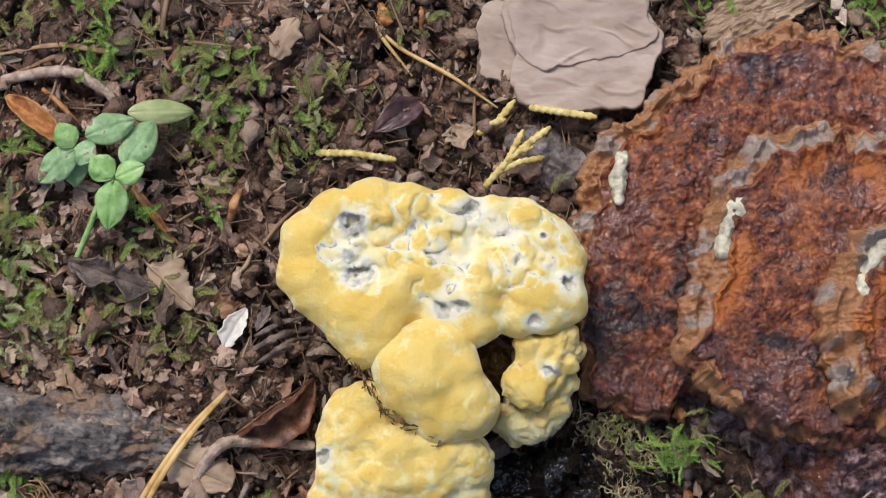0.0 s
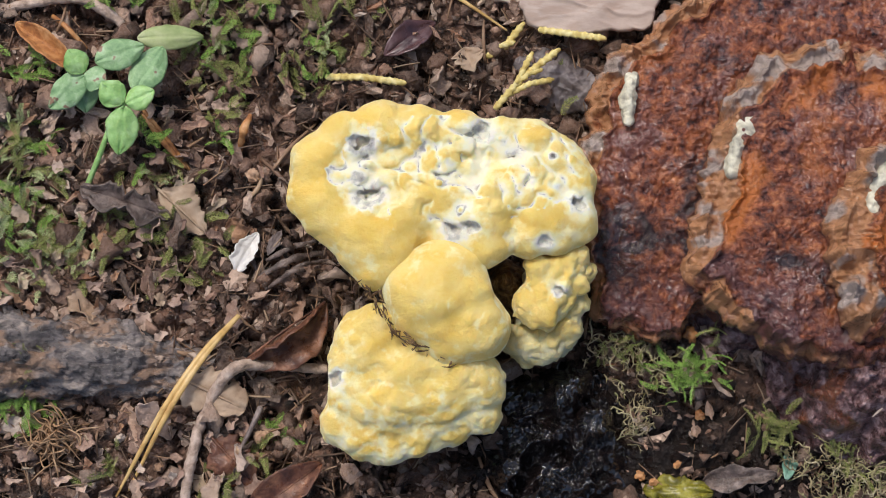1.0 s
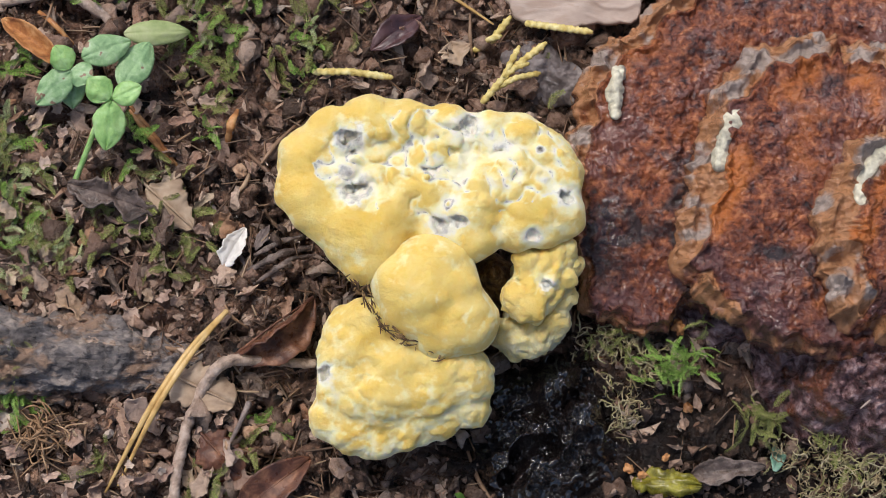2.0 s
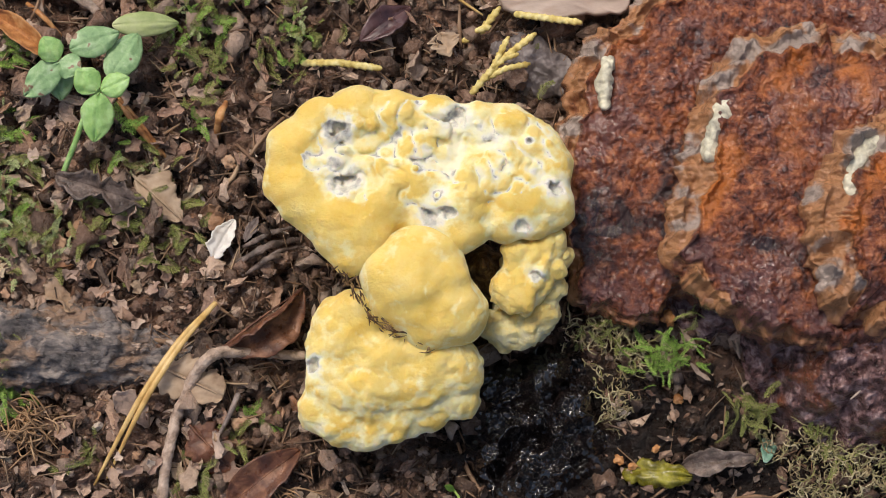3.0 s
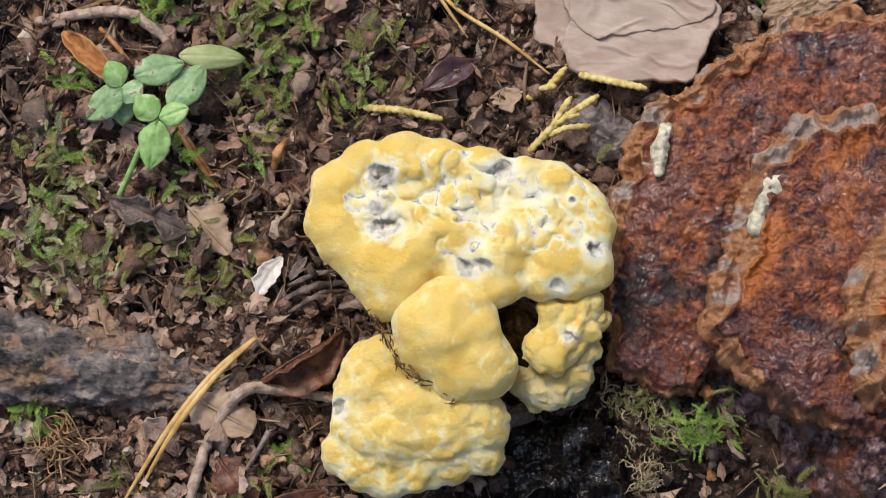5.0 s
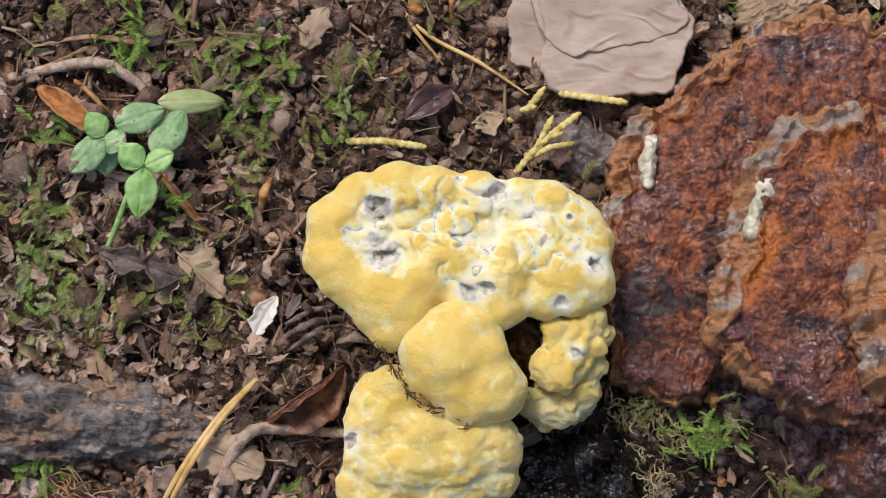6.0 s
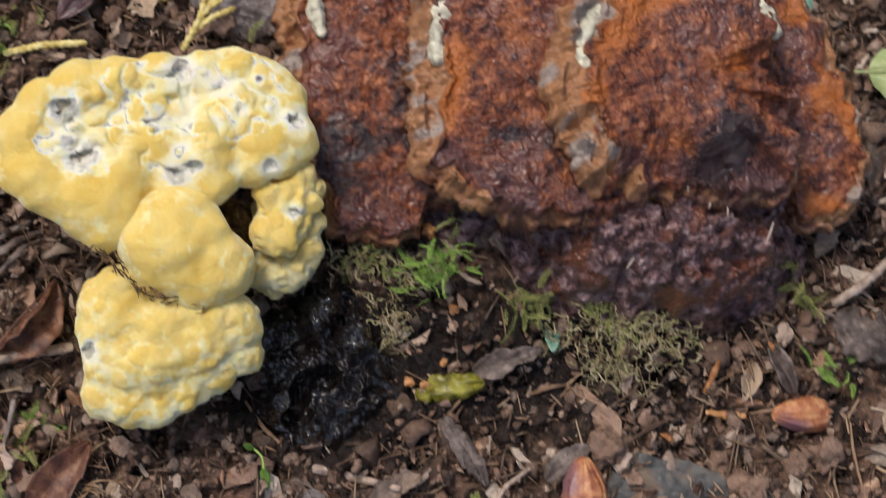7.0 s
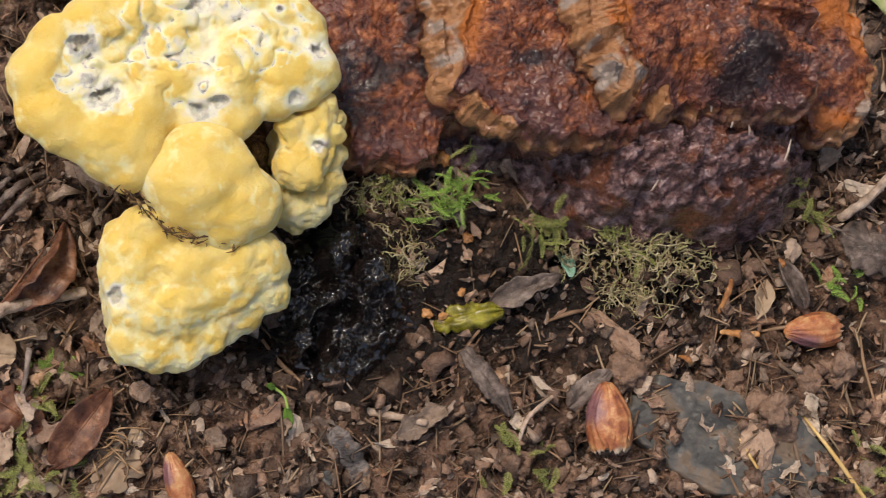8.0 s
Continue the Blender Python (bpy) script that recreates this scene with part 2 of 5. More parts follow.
    if coat:
        n6 = noise_tex(0.016, 4, 0.6, 0.4)
        ln.new(span(n6.outputs[0], 0.42, 0.62, coat * 0.15, coat), bs.inputs["Coat Weight"])
        bs.inputs["Coat Roughness"].default_value = 0.10
        cb = nd.new("ShaderNodeBump")
        cb.inputs["Strength"].default_value, cb.inputs["Distance"].default_value = min(1.0, bump) * 0.30, depth
        ln.new(n4.outputs[0], cb.inputs["Height"])
        ln.new(cb.outputs[0], bs.inputs["Coat Normal"])
    return m


M_SOIL = material("damp_soil", [(0.36, (0.005, 0.003, 0.002)), (0.47, (0.036, 0.019, 0.012)), (0.57, (0.17, 0.095, 0.062)), (0.72, (0.50, 0.33, 0.235))], 0.007, 11,
                  (0.15, 0.6), 1.0, 0.0020, 0.0035, 0.5, tint=(0.22, 0.125, 0.085), tint_size=0.022, layers=(("wet", (0.018, 0.010, 0.007), 0.3, 0.9),))
M_CRUMB = material("soil_crumb", [(0.3, (0.04, 0.022, 0.014)), (0.5, (0.24, 0.145, 0.10)), (0.72, (0.60, 0.43, 0.33))], 0.0026, 8, (0.25, 0.75), 1.0, 0.0009, 0.0012, 0.5,
                   palette=[(0.010, 0.006, 0.004), (0.08, 0.043, 0.028), (0.42, 0.26, 0.18), (0.15, 0.082, 0.055), (0.66, 0.49, 0.38), (0.022, 0.012, 0.008), (0.30, 0.175, 0.12), (0.05, 0.028, 0.018)])
M_LITTER = material("leaf_litter", [(0.28, (0.015, 0.008, 0.006)), (0.48, (0.23, 0.135, 0.088)), (0.70, (0.68, 0.51, 0.39))], 0.0030, 8, (0.2, 0.65), 1.0, 0.001, 0.0010, 0.5,
                    palette=[(0.008, 0.005, 0.004), (0.07, 0.033, 0.020), (0.42, 0.245, 0.17), (0.03, 0.020, 0.016), (0.70, 0.52, 0.40), (0.33, 0.145, 0.068), (0.80, 0.67, 0.55), (0.10, 0.053, 0.034), (0.36, 0.225, 0.165)])
M_STRAW = material("old_needles", [(0.3, (0.09, 0.05, 0.03)), (0.5, (0.24, 0.145, 0.09)), (0.7, (0.44, 0.30, 0.19))], 0.006, 4, (0.45, 0.8), 0.4, 0.0008, 0.0003, 0.4,
                   palette=[(0.02, 0.012, 0.009), (0.16, 0.088, 0.053), (0.36, 0.22, 0.125), (0.08, 0.055, 0.045), (0.52, 0.37, 0.23)])
M_MOSS = material("moss", [(0.3, (0.06, 0.075, 0.014)), (0.5, (0.2, 0.22, 0.045)), (0.7, (0.40, 0.42, 0.13))], 0.006, 3, (0.5, 0.75), 0.2, 0.001, 0.0002, 0.3,
                  palette=[(0.04, 0.05, 0.010), (0.17, 0.22, 0.04), (0.38, 0.39, 0.12), (0.17, 0.14, 0.06), (0.46, 0.43, 0.21), (0.20, 0.30, 0.05)])
M_MOSS_BRIGHT = material("bright_moss", [(0.3, (0.07, 0.15, 0.02)), (0.5, (0.18, 0.32, 0.05)), (0.7, (0.36, 0.52, 0.12))], 0.006, 3, (0.45, 0.7), 0.2, 0.001, 0.0002, 0.35,
                         palette=[(0.05, 0.11, 0.015), (0.18, 0.33, 0.05), (0.40, 0.54, 0.14), (0.22, 0.36, 0.06)])
M_YELLOW = material("yellow_felt", [(0.3, (0.76, 0.50, 0.095)), (0.5, (0.80, 0.59, 0.17)), (0.7, (0.83, 0.67, 0.27))], 0.010, 6, (0.9, 1.0), 0.7, 0.0010, 0.0007, 0.05,
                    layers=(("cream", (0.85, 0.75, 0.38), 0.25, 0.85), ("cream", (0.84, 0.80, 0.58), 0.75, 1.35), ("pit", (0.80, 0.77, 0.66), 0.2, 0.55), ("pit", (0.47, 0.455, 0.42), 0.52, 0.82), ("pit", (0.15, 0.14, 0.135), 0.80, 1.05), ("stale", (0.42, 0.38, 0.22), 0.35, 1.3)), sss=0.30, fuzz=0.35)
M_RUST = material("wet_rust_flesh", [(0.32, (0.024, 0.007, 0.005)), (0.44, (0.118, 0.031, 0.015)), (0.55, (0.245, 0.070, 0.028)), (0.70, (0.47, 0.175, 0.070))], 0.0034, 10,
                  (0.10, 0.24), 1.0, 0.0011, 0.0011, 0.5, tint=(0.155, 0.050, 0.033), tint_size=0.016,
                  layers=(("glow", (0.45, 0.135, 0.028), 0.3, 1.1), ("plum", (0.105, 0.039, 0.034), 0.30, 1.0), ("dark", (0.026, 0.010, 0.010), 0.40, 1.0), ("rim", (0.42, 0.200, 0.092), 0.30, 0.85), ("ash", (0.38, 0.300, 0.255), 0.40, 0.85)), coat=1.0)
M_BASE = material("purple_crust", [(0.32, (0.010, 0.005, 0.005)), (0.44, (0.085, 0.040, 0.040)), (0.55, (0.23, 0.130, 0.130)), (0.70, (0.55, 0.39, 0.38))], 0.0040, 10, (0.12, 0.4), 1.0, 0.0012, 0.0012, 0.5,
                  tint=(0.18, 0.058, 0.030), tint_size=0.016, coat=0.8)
M_IVORY = material("ivory_crust", [(0.3, (0.25, 0.22, 0.18)), (0.48, (0.55, 0.51, 0.38)), (0.66, (0.78, 0.74, 0.58))], 0.003, 6, (0.4, 0.7), 0.8, 0.001, 0.0006, 0.5)
M_TAR = material("black_wet_slime", [(0.3, (0.003, 0.002, 0.002)), (0.5, (0.008, 0.006, 0.006)), (0.75, (0.028, 0.017, 0.014))], 0.006, 7, (0.05, 0.2), 0.35, 0.0016, 0.0008, 0.8, coat=1.0)
M_BARK = material("pale_bark", [(0.3, (0.33, 0.245, 0.20)), (0.5, (0.46, 0.36, 0.30)), (0.7, (0.57, 0.465, 0.40))], 0.014, 8, (0.6, 0.85), 0.35, 0.0025, 0.0004, 0.35, stretch=(0.6, 1.6, 1), tint=(0.40, 0.295, 0.235), tint_size=0.012)
M_BARK_GREY = material("grey_bark", [(0.3, (0.08, 0.06, 0.055)), (0.5, (0.21, 0.165, 0.15)), (0.7, (0.38, 0.31, 0.275))], 0.006, 8, (0.35, 0.75), 1.0, 0.002, 0.0012, 0.45)
M_ROOT = material("dark_root_bark", [(0.34, (0.016, 0.014, 0.014)), (0.45, (0.085, 0.074, 0.072)), (0.57, (0.23, 0.195, 0.18)), (0.72, (0.55, 0.45, 0.37))], 0.0065, 11, (0.15, 0.5), 1.0, 0.0018, 0.0022, 0.55,
                  stretch=(0.5, 1, 1), tint=(0.30, 0.19, 0.125), tint_size=0.011)
M_TWIG = material("twig_bark", [(0.3, (0.2, 0.14, 0.105)), (0.5, (0.46, 0.34, 0.265)), (0.7, (0.64, 0.51, 0.42))], 0.003, 5, (0.6, 0.85), 1.0, 0.0012, 0.0008, 0.3)
M_NEEDLE = material("golden_needle", [(0.3, (0.42, 0.24, 0.07)), (0.5, (0.62, 0.40, 0.14)), (0.7, (0.72, 0.52, 0.24))], 0.008, 3, (0.35, 0.55), 0.2, 0.0008, 0.0001, 0.5)
M_ORANGE = material("orange_needle", [(0.3, (0.15, 0.045, 0.018)), (0.5, (0.46, 0.20, 0.065)), (0.7, (0.68, 0.40, 0.18))], 0.004, 6, (0.4, 0.65), 0.3, 0.0008, 0.0002, 0.5)
M_LEAF = material("seedling_leaf", [(0.3, (0.19, 0.37, 0.10)), (0.5, (0.31, 0.53, 0.17)), (0.7, (0.44, 0.64, 0.28))], 0.004, 6, (0.35, 0.55), 0.6, 0.0014, 0.0005, 0.45,
                  spot=((0.22, 0.12, 0.06), 0.003, 0.71), sss=0.15)
M_LEAF_DULL = material("older_leaf", [(0.3, (0.15, 0.28, 0.12)), (0.5, (0.27, 0.43, 0.20)), (0.7, (0.44, 0.57, 0.36))], 0.004, 7, (0.3, 0.5), 0.7, 0.0014, 0.0005, 0.45,
                       spot=((0.26, 0.16, 0.10), 0.004, 0.62))
M_BROWNLEAF = material("brown_leaf", [(0.3, (0.035, 0.013, 0.009)), (0.5, (0.125, 0.048, 0.026)), (0.7, (0.32, 0.150, 0.080))], 0.005, 8, (0.25, 0.55), 0.8, 0.0015, 0.0006, 0.5)
M_TANLEAF = material("tan_leaf", [(0.3, (0.22, 0.14, 0.09)), (0.5, (0.38, 0.27, 0.18)), (0.7, (0.52, 0.40, 0.29))], 0.01, 6, (0.5, 0.75), 0.5, 0.0015, 0.0003, 0.4)
M_SPRIG = material("yellow_sprig", [(0.3, (0.42, 0.29, 0.07)), (0.5, (0.66, 0.53, 0.18)), (0.7, (0.80, 0.71, 0.36))], 0.003, 4, (0.5, 0.7), 0.4, 0.0007, 0.0002, 0.4)
M_HUSK = material("bud_husk", [(0.3, (0.20, 0.055, 0.035)), (0.5, (0.46, 0.17, 0.07)), (0.7, (0.66, 0.40, 0.19))], 0.004, 6, (0.25, 0.5), 0.6, 0.001, 0.0004, 0.5,
                  layers=(("plum", (0.22, 0.10, 0.11), 0.3, 0.9), ("pale", (0.58, 0.48, 0.36), 0.4, 0.9)))
M_MOSS_PALE = material("pale_moss", [(0.3, (0.16, 0.22, 0.09)), (0.5, (0.34, 0.42, 0.19)), (0.7, (0.52, 0.58, 0.34))], 0.006, 3, (0.5, 0.75), 0.2, 0.001, 0.0002, 0.35,
                       palette=[(0.06, 0.075, 0.02), (0.30, 0.38, 0.13), (0.54, 0.58, 0.30), (0.44, 0.40, 0.20), (0.22, 0.32, 0.10), (0.64, 0.66, 0.42)])
M_STRAND = material("dry_moss_strand", [(0.3, (0.14, 0.10, 0.05)), (0.5, (0.36, 0.29, 0.16)), (0.7, (0.60, 0.52, 0.34))], 0.003, 6, (0.6, 0.85), 0.7, 0.0006, 0.0004, 0.3,
                    palette=[(0.06, 0.04, 0.022), (0.36, 0.29, 0.16), (0.62, 0.54, 0.36), (0.20, 0.21, 0.06), (0.46, 0.36, 0.22), (0.15, 0.095, 0.055), (0.40, 0.42, 0.18)])
M_WETLEAF = material("wet_dark_leaf", [(0.3, (0.022, 0.016, 0.013)), (0.5, (0.105, 0.074, 0.060)), (0.7, (0.27, 0.205, 0.175))], 0.005, 8, (0.18, 0.5), 0.9, 0.0015, 0.0008, 0.5)
M_SCRAP = material("pale_leaf_scrap", [(0.28, (0.10, 0.055, 0.04)), (0.48, (0.42, 0.28, 0.21)), (0.70, (0.68, 0.53, 0.43))], 0.0035, 7, (0.3, 0.7), 1.0, 0.001, 0.0008, 0.5,
                   palette=[(0.14, 0.07, 0.045), (0.50, 0.34, 0.26), (0.64, 0.48, 0.38), (0.40, 0.20, 0.09), (0.54, 0.44, 0.30), (0.30, 0.18, 0.14), (0.72, 0.60, 0.50)])
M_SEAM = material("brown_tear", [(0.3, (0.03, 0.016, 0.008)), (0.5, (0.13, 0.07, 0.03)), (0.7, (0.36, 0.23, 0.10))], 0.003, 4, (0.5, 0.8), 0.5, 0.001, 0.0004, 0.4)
M_STONE = material("grey_slate", [(0.3, (0.035, 0.034, 0.034)), (0.5, (0.09, 0.086, 0.08)), (0.7, (0.20, 0.18, 0.16))], 0.012, 9, (0.3, 0.65), 0.8, 0.003, 0.001, 0.5, tint=(0.17, 0.12, 0.083), tint_size=0.012)
M_SHELL = material("white_flake", [(0.3, (0.55, 0.50, 0.44)), (0.5, (0.74, 0.70, 0.64)), (0.7, (0.82, 0.80, 0.76))], 0.005, 4, (0.5, 0.7), 0.4, 0.0012, 0.0002, 0.4)
M_GREEN_BIT = material("blue_green_chip", [(0.3, (0.10, 0.22, 0.16)), (0.5, (0.20, 0.38, 0.28)), (0.7, (0.45, 0.60, 0.50))], 0.004, 4, (0.4, 0.6), 0.4, 0.001, 0.0002, 0.5)
M_PEBBLE = material("ochre_pebble", [(0.3, (0.25, 0.13, 0.07)), (0.5, (0.42, 0.26, 0.16)), (0.7, (0.55, 0.38, 0.26))], 0.004, 4, (0.5, 0.8), 0.5, 0.001, 0.0002, 0.4)
M_PLUM = material("plum_leaf", [(0.3, (0.03, 0.014, 0.016)), (0.5, (0.08, 0.035, 0.035)), (0.7, (0.16, 0.10, 0.10))], 0.008, 5, (0.2, 0.45), 0.4, 0.0015, 0.0003, 0.6)
M_PALELEAF = material("pale_leaf", [(0.3, (0.24, 0.31, 0.11)), (0.5, (0.36, 0.42, 0.18)), (0.7, (0.50, 0.53, 0.29))], 0.008, 4, (0.4, 0.6), 0.4, 0.002, 0.0003, 0.4)
M_OLIVE = material("olive_leaf", [(0.3, (0.035, 0.030, 0.006)), (0.5, (0.17, 0.15, 0.016)), (0.7, (0.40, 0.36, 0.05))], 0.004, 5, (0.1, 0.4), 0.5, 0.0015, 0.0004, 0.55)
M_FIBRE = material("dry_fibre", [(0.3, (0.20, 0.11, 0.055)), (0.5, (0.36, 0.22, 0.12)), (0.7, (0.50, 0.35, 0.22))], 0.006, 3, (0.6, 0.85), 0.3, 0.001, 0.0002, 0.3)
M_BARK_MID = material("weathered_bark", [(0.3, (0.085, 0.070, 0.068)), (0.5, (0.185, 0.155, 0.150)), (0.7, (0.31, 0.265, 0.25))], 0.012, 8, (0.3, 0.6), 0.7, 0.002, 0.0006, 0.45)


# ---- ground ----
def ground_height(x, y):
    x, y = np.asarray(x, dtype=float), np.asarray(y, dtype=float)
    near = 1 - smooth(0.25, 0.6, np.hypot(x - 0.06, y + 0.03))
    p = xyz(x, y)
    h = 0.003 * smooth(-0.03, -0.10, x) - 0.003 * np.exp(-((x - 0.05) ** 2 + (y - 0.05) ** 2) / 0.045 ** 2)
    h = h + near * (0.006 * fbm(p, 0.036, 3, 1) + 0.0075 * np.abs(fbm(p, 0.014, 3, 2)) + 0.0042 * fbm(p, 0.0055, 3, 3) - 0.0065 * smooth(0.08, 0.45, fbm(p, 0.0105, 2, 6)) - 0.001)
    far = 1 - near
    return h + far * 0.03 * fbm(p, 0.9, 3, 4)


def axis_line(lo, hi, step, reach):
    mid = np.arange(lo, hi, step)
    grow = np.geomspace(step * 2, reach, 46)
    return np.concatenate([(lo - grow)[::-1], mid, hi + grow])


gx, gy = axis_line(-0.15, 0.28, 0.0009, 60.0), axis_line(-0.22, 0.12, 0.0009, 60.0)
GX, GY = np.meshgrid(gx, gy, indexing="ij")
ni, nj = GX.shape
ii, jj = np.meshgrid(np.arange(ni - 1), np.arange(nj - 1), indexing="ij")
ga = (ii * nj + jj).ravel()
wet = np.maximum(np.exp(-((GX - 0.075) ** 2 / 0.055 ** 2 + (GY + 0.088) ** 2 / 0.038 ** 2)), np.exp(-((GX - 0.145) ** 2 / 0.075 ** 2 + (GY + 0.095) ** 2 / 0.034 ** 2)))
wet = wet * 1.15 + 0.3 * fbm(xyz(GX, GY), 0.02, 3, 15)
ground = solo("ground", mesh_of("ground", xyz(GX, GY, ground_height(GX, GY)).reshape(-1, 3), np.stack([ga, ga + nj, ga + nj + 1, ga + 1], 1), M_SOIL, {"wet": wet}),
              "damp dark brown forest soil with crumbs and stains", "ground", kind="structure")


def on(x, y, up=0.0):
    return float(ground_height(x, y)) + up


def at(x, y, up=0.0):
    """A place given in millimetres, up above the soil."""
    return (x * MM, y * MM, on(x * MM, y * MM, up * MM))


# ---- yellow fungus ----
def lobes_field(P, lobes, k):
    """Blend of balls given as x, y, radius, top in millimetres: the joined distance and how deep in a seam a point lies."""
    total, best = 0.0, None
    for x, y, r, top in lobes:
        d = np.sqrt((P[..., 0] - x) ** 2 + (P[..., 1] - y) ** 2 + (P[..., 2] - (top - r)) ** 2) - r
        best = d if best is None else np.minimum(best, d)
        total = total + np.exp(-np.clip(d, -30, 40) / k)
    joined = -k * np.log(total + 1e-30)
    return joined, best - joined


def fungus_mesh(name, lobes, body=(), pits=(), k=1.3, step=0.6, grain=1.0, seed=0.0, floor=0.0, crumble=0.0, whiten=0.0, puffs=None, stale=0.0):
    """All in millimetres until the last line. The fine relief is worked out in a band round the plain form only."""
    L = np.array(lobes)
    lo = np.array([(L[:, 0] - L[:, 2]).min() - 3, (L[:, 1] - L[:, 2]).min() - 3, floor])
    hi = np.array([(L[:, 0] + L[:, 2]).max() + 3, (L[:, 1] + L[:, 2]).max() + 3, L[:, 3].max() + 3])
    axes = [np.arange(a, b, step) for a, b in zip(lo, hi)]

    def plain(Q):
        d, seam = lobes_field(Q, lobes, k)
        for x, y, rx, ry, rz, zc in body:
            q = (np.abs((Q[..., 0] - x) / rx) ** 3 + np.abs((Q[..., 1] - y) / ry) ** 3 + np.abs((Q[..., 2] - zc) / rz) ** 3 + 1e-9) ** (1 / 3)
            d = -k * np.log(np.exp(-np.clip(d, -30, 40) / k) + np.exp(-np.clip((q - 1) * min(rx, ry, rz), -30, 40) / k) + 1e-30)
        return d, seam

    def fine(P):
        warp = np.stack([fbm(P, 9.0, 2, seed + 1), fbm(P, 9.0, 2, seed + 2), fbm(P, 9.0, 2, seed + 3)], -1) * 1.5
        Q = P + warp
        d, seam = plain(Q)
        hole = np.full(P.shape[:-1], 9.0)
        rag = 0.65 * fbm(P, 3.0, 3, seed + 5)
        for x, y, r, top in pits:
            q = np.sqrt(((Q[..., 0] - x) / 1.2) ** 2 + (Q[..., 1] - y) ** 2 + ((Q[..., 2] - top) * 0.7) ** 2) / r + rag
            hole = np.minimum(hole, q)
            d = np.maximum(d, -(q - 0.8) * r * 0.75)
        inner = smooth(1.25, 0.55, np.hypot((P[..., 0] - puffs[0]) / puffs[2], (P[..., 1] - puffs[1]) / puffs[3])) if puffs else 1.0
        d = d - grain * (0.35 + 0.65 * inner if puffs else 1.0) * (0.6 * fbm(P, 4.0, 2, seed + 6) + 0.3 * fbm(P, 1.5, 2, seed + 7))
        puff = np.abs(fbm(P, 5.6, 1, seed + 8)) + 0.28 * np.abs(fbm(P, 2.6, 1, seed + 14))
        d = d - crumble * (puff - 0.2) * (0.12 + 0.88 * inner)
        if puffs:
            sunk = fbm(P, 10.0, 2, seed + 21)
            hole = np.minimum(hole, np.where(inner > 0.3, 0.55 + 9.0 * np.clip(puff - 0.02, 0, 1) + 5.0 * np.clip(sunk + 0.05, 0, 1), 9.0))
        return d, seam / (k * 1.1) + 0.9 * smooth(0.22, 0.02, puff) * inner, hole, inner * np.ones(P.shape[:-1])

    P = np.stack(np.meshgrid(*axes, indexing="ij"), -1).astype(np.float32)
    field, _ = plain(P)
    for x, y, r, top in pits:
        q = np.sqrt(((P[..., 0] - x) / 1.2) ** 2 + (P[..., 1] - y) ** 2 + ((P[..., 2] - top) * 0.7) ** 2) / r
        field = np.maximum(field, -(q - 0.8) * r * 0.75)
    band = np.abs(field) < 3.6
    for x, y, r, top in pits:
        band |= (np.abs(P[..., 0] - x) < r * 2) & (np.abs(P[..., 1] - y) < r * 2) & (np.abs(P[..., 2] - top) < r * 2.4)
    field[band] = fine(P[band])[0]
    verts, quads = surface(field, lo, step)
    _, seam, hole, inner = fine(verts)
    top = np.array([t for _, _, _, t in lobes]).max()
    proud = smooth(top - 8.0, top - 1.5, verts[:, 2])
    pale = smooth(-4, 40, verts[:, 0]) * whiten
    cream = 0.22 + 0.45 * np.clip(seam, 0, 1) - 0.42 * proud + 0.9 * fbm(verts, 6.0, 5, seed + 9, 0.6) + pale + (0.28 * inner if puffs else 0.0)
    cream = cream + 0.75 * smooth(2.6, 0.9, hole) + 0.35 * smooth(top - 10, top - 20, verts[:, 2])
    # grey of the pits themselves; the darkest layer at the core paints in shade
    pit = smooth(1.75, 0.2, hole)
    return mesh_of(name, verts * MM, quads, M_YELLOW, {"cream": cream, "pit": pit, "stale": stale + 0.3 * fbm(verts, 6.0, 3, seed + 15) * (stale > 0)})


CAP_WEST = [(-13.4, -4.1, 8.6, 50), (-14.9, -14.3, 7.6, 49.5), (-6.4, 3.4, 7.4, 50), (4.3, 5.2, 9.0, 51.5), (16.3, 4.6, 8.2, 52), (-9.7, -19.9, 7.8, 49.5),
            (-1.2, -24.5, 8.0, 50), (-0.7, -31.2, 6.9, 47), (3.5, -35.5, 6.2, 47), (6.2, -29.8, 7.4, 50), (10.5, -21.0, 7.8, 50), (11.5, -11.0, 5.5, 49), (3.4, -6.7, 3.4, 48),
            (-2.9, -8.1, 2.2, 48), (21.8, -14.5, 7.0, 50.5), (21.8, -4.9, 6.2, 50)]
CAP_EAST = [(27.1, 5.1, 5.9, 50), (34.1, 2.0, 5.2, 48.5), (41.2, 4.6, 5.2, 49), (49.6, 1.7, 6.6, 49), (56.5, -3.5, 6.9, 49), (61.3, -9.8, 6.6, 48.5),
            (62.3, -21.5, 6.0, 47.5), (56.9, -19.6, 7.2, 49), (50.0, -18.0, 7.8, 50), (48.3, -25.5, 6.5, 48), (56.0, -26.3, 5.2, 46.5), (34.9, -19.9, 7.4, 52.5),
            (36.3, -29.0, 6.0, 49.5), (37.7, -11.7, 4.9, 49), (43.7, -12.5, 5.9, 50), (49.2, -8.3, 5.9, 50)]
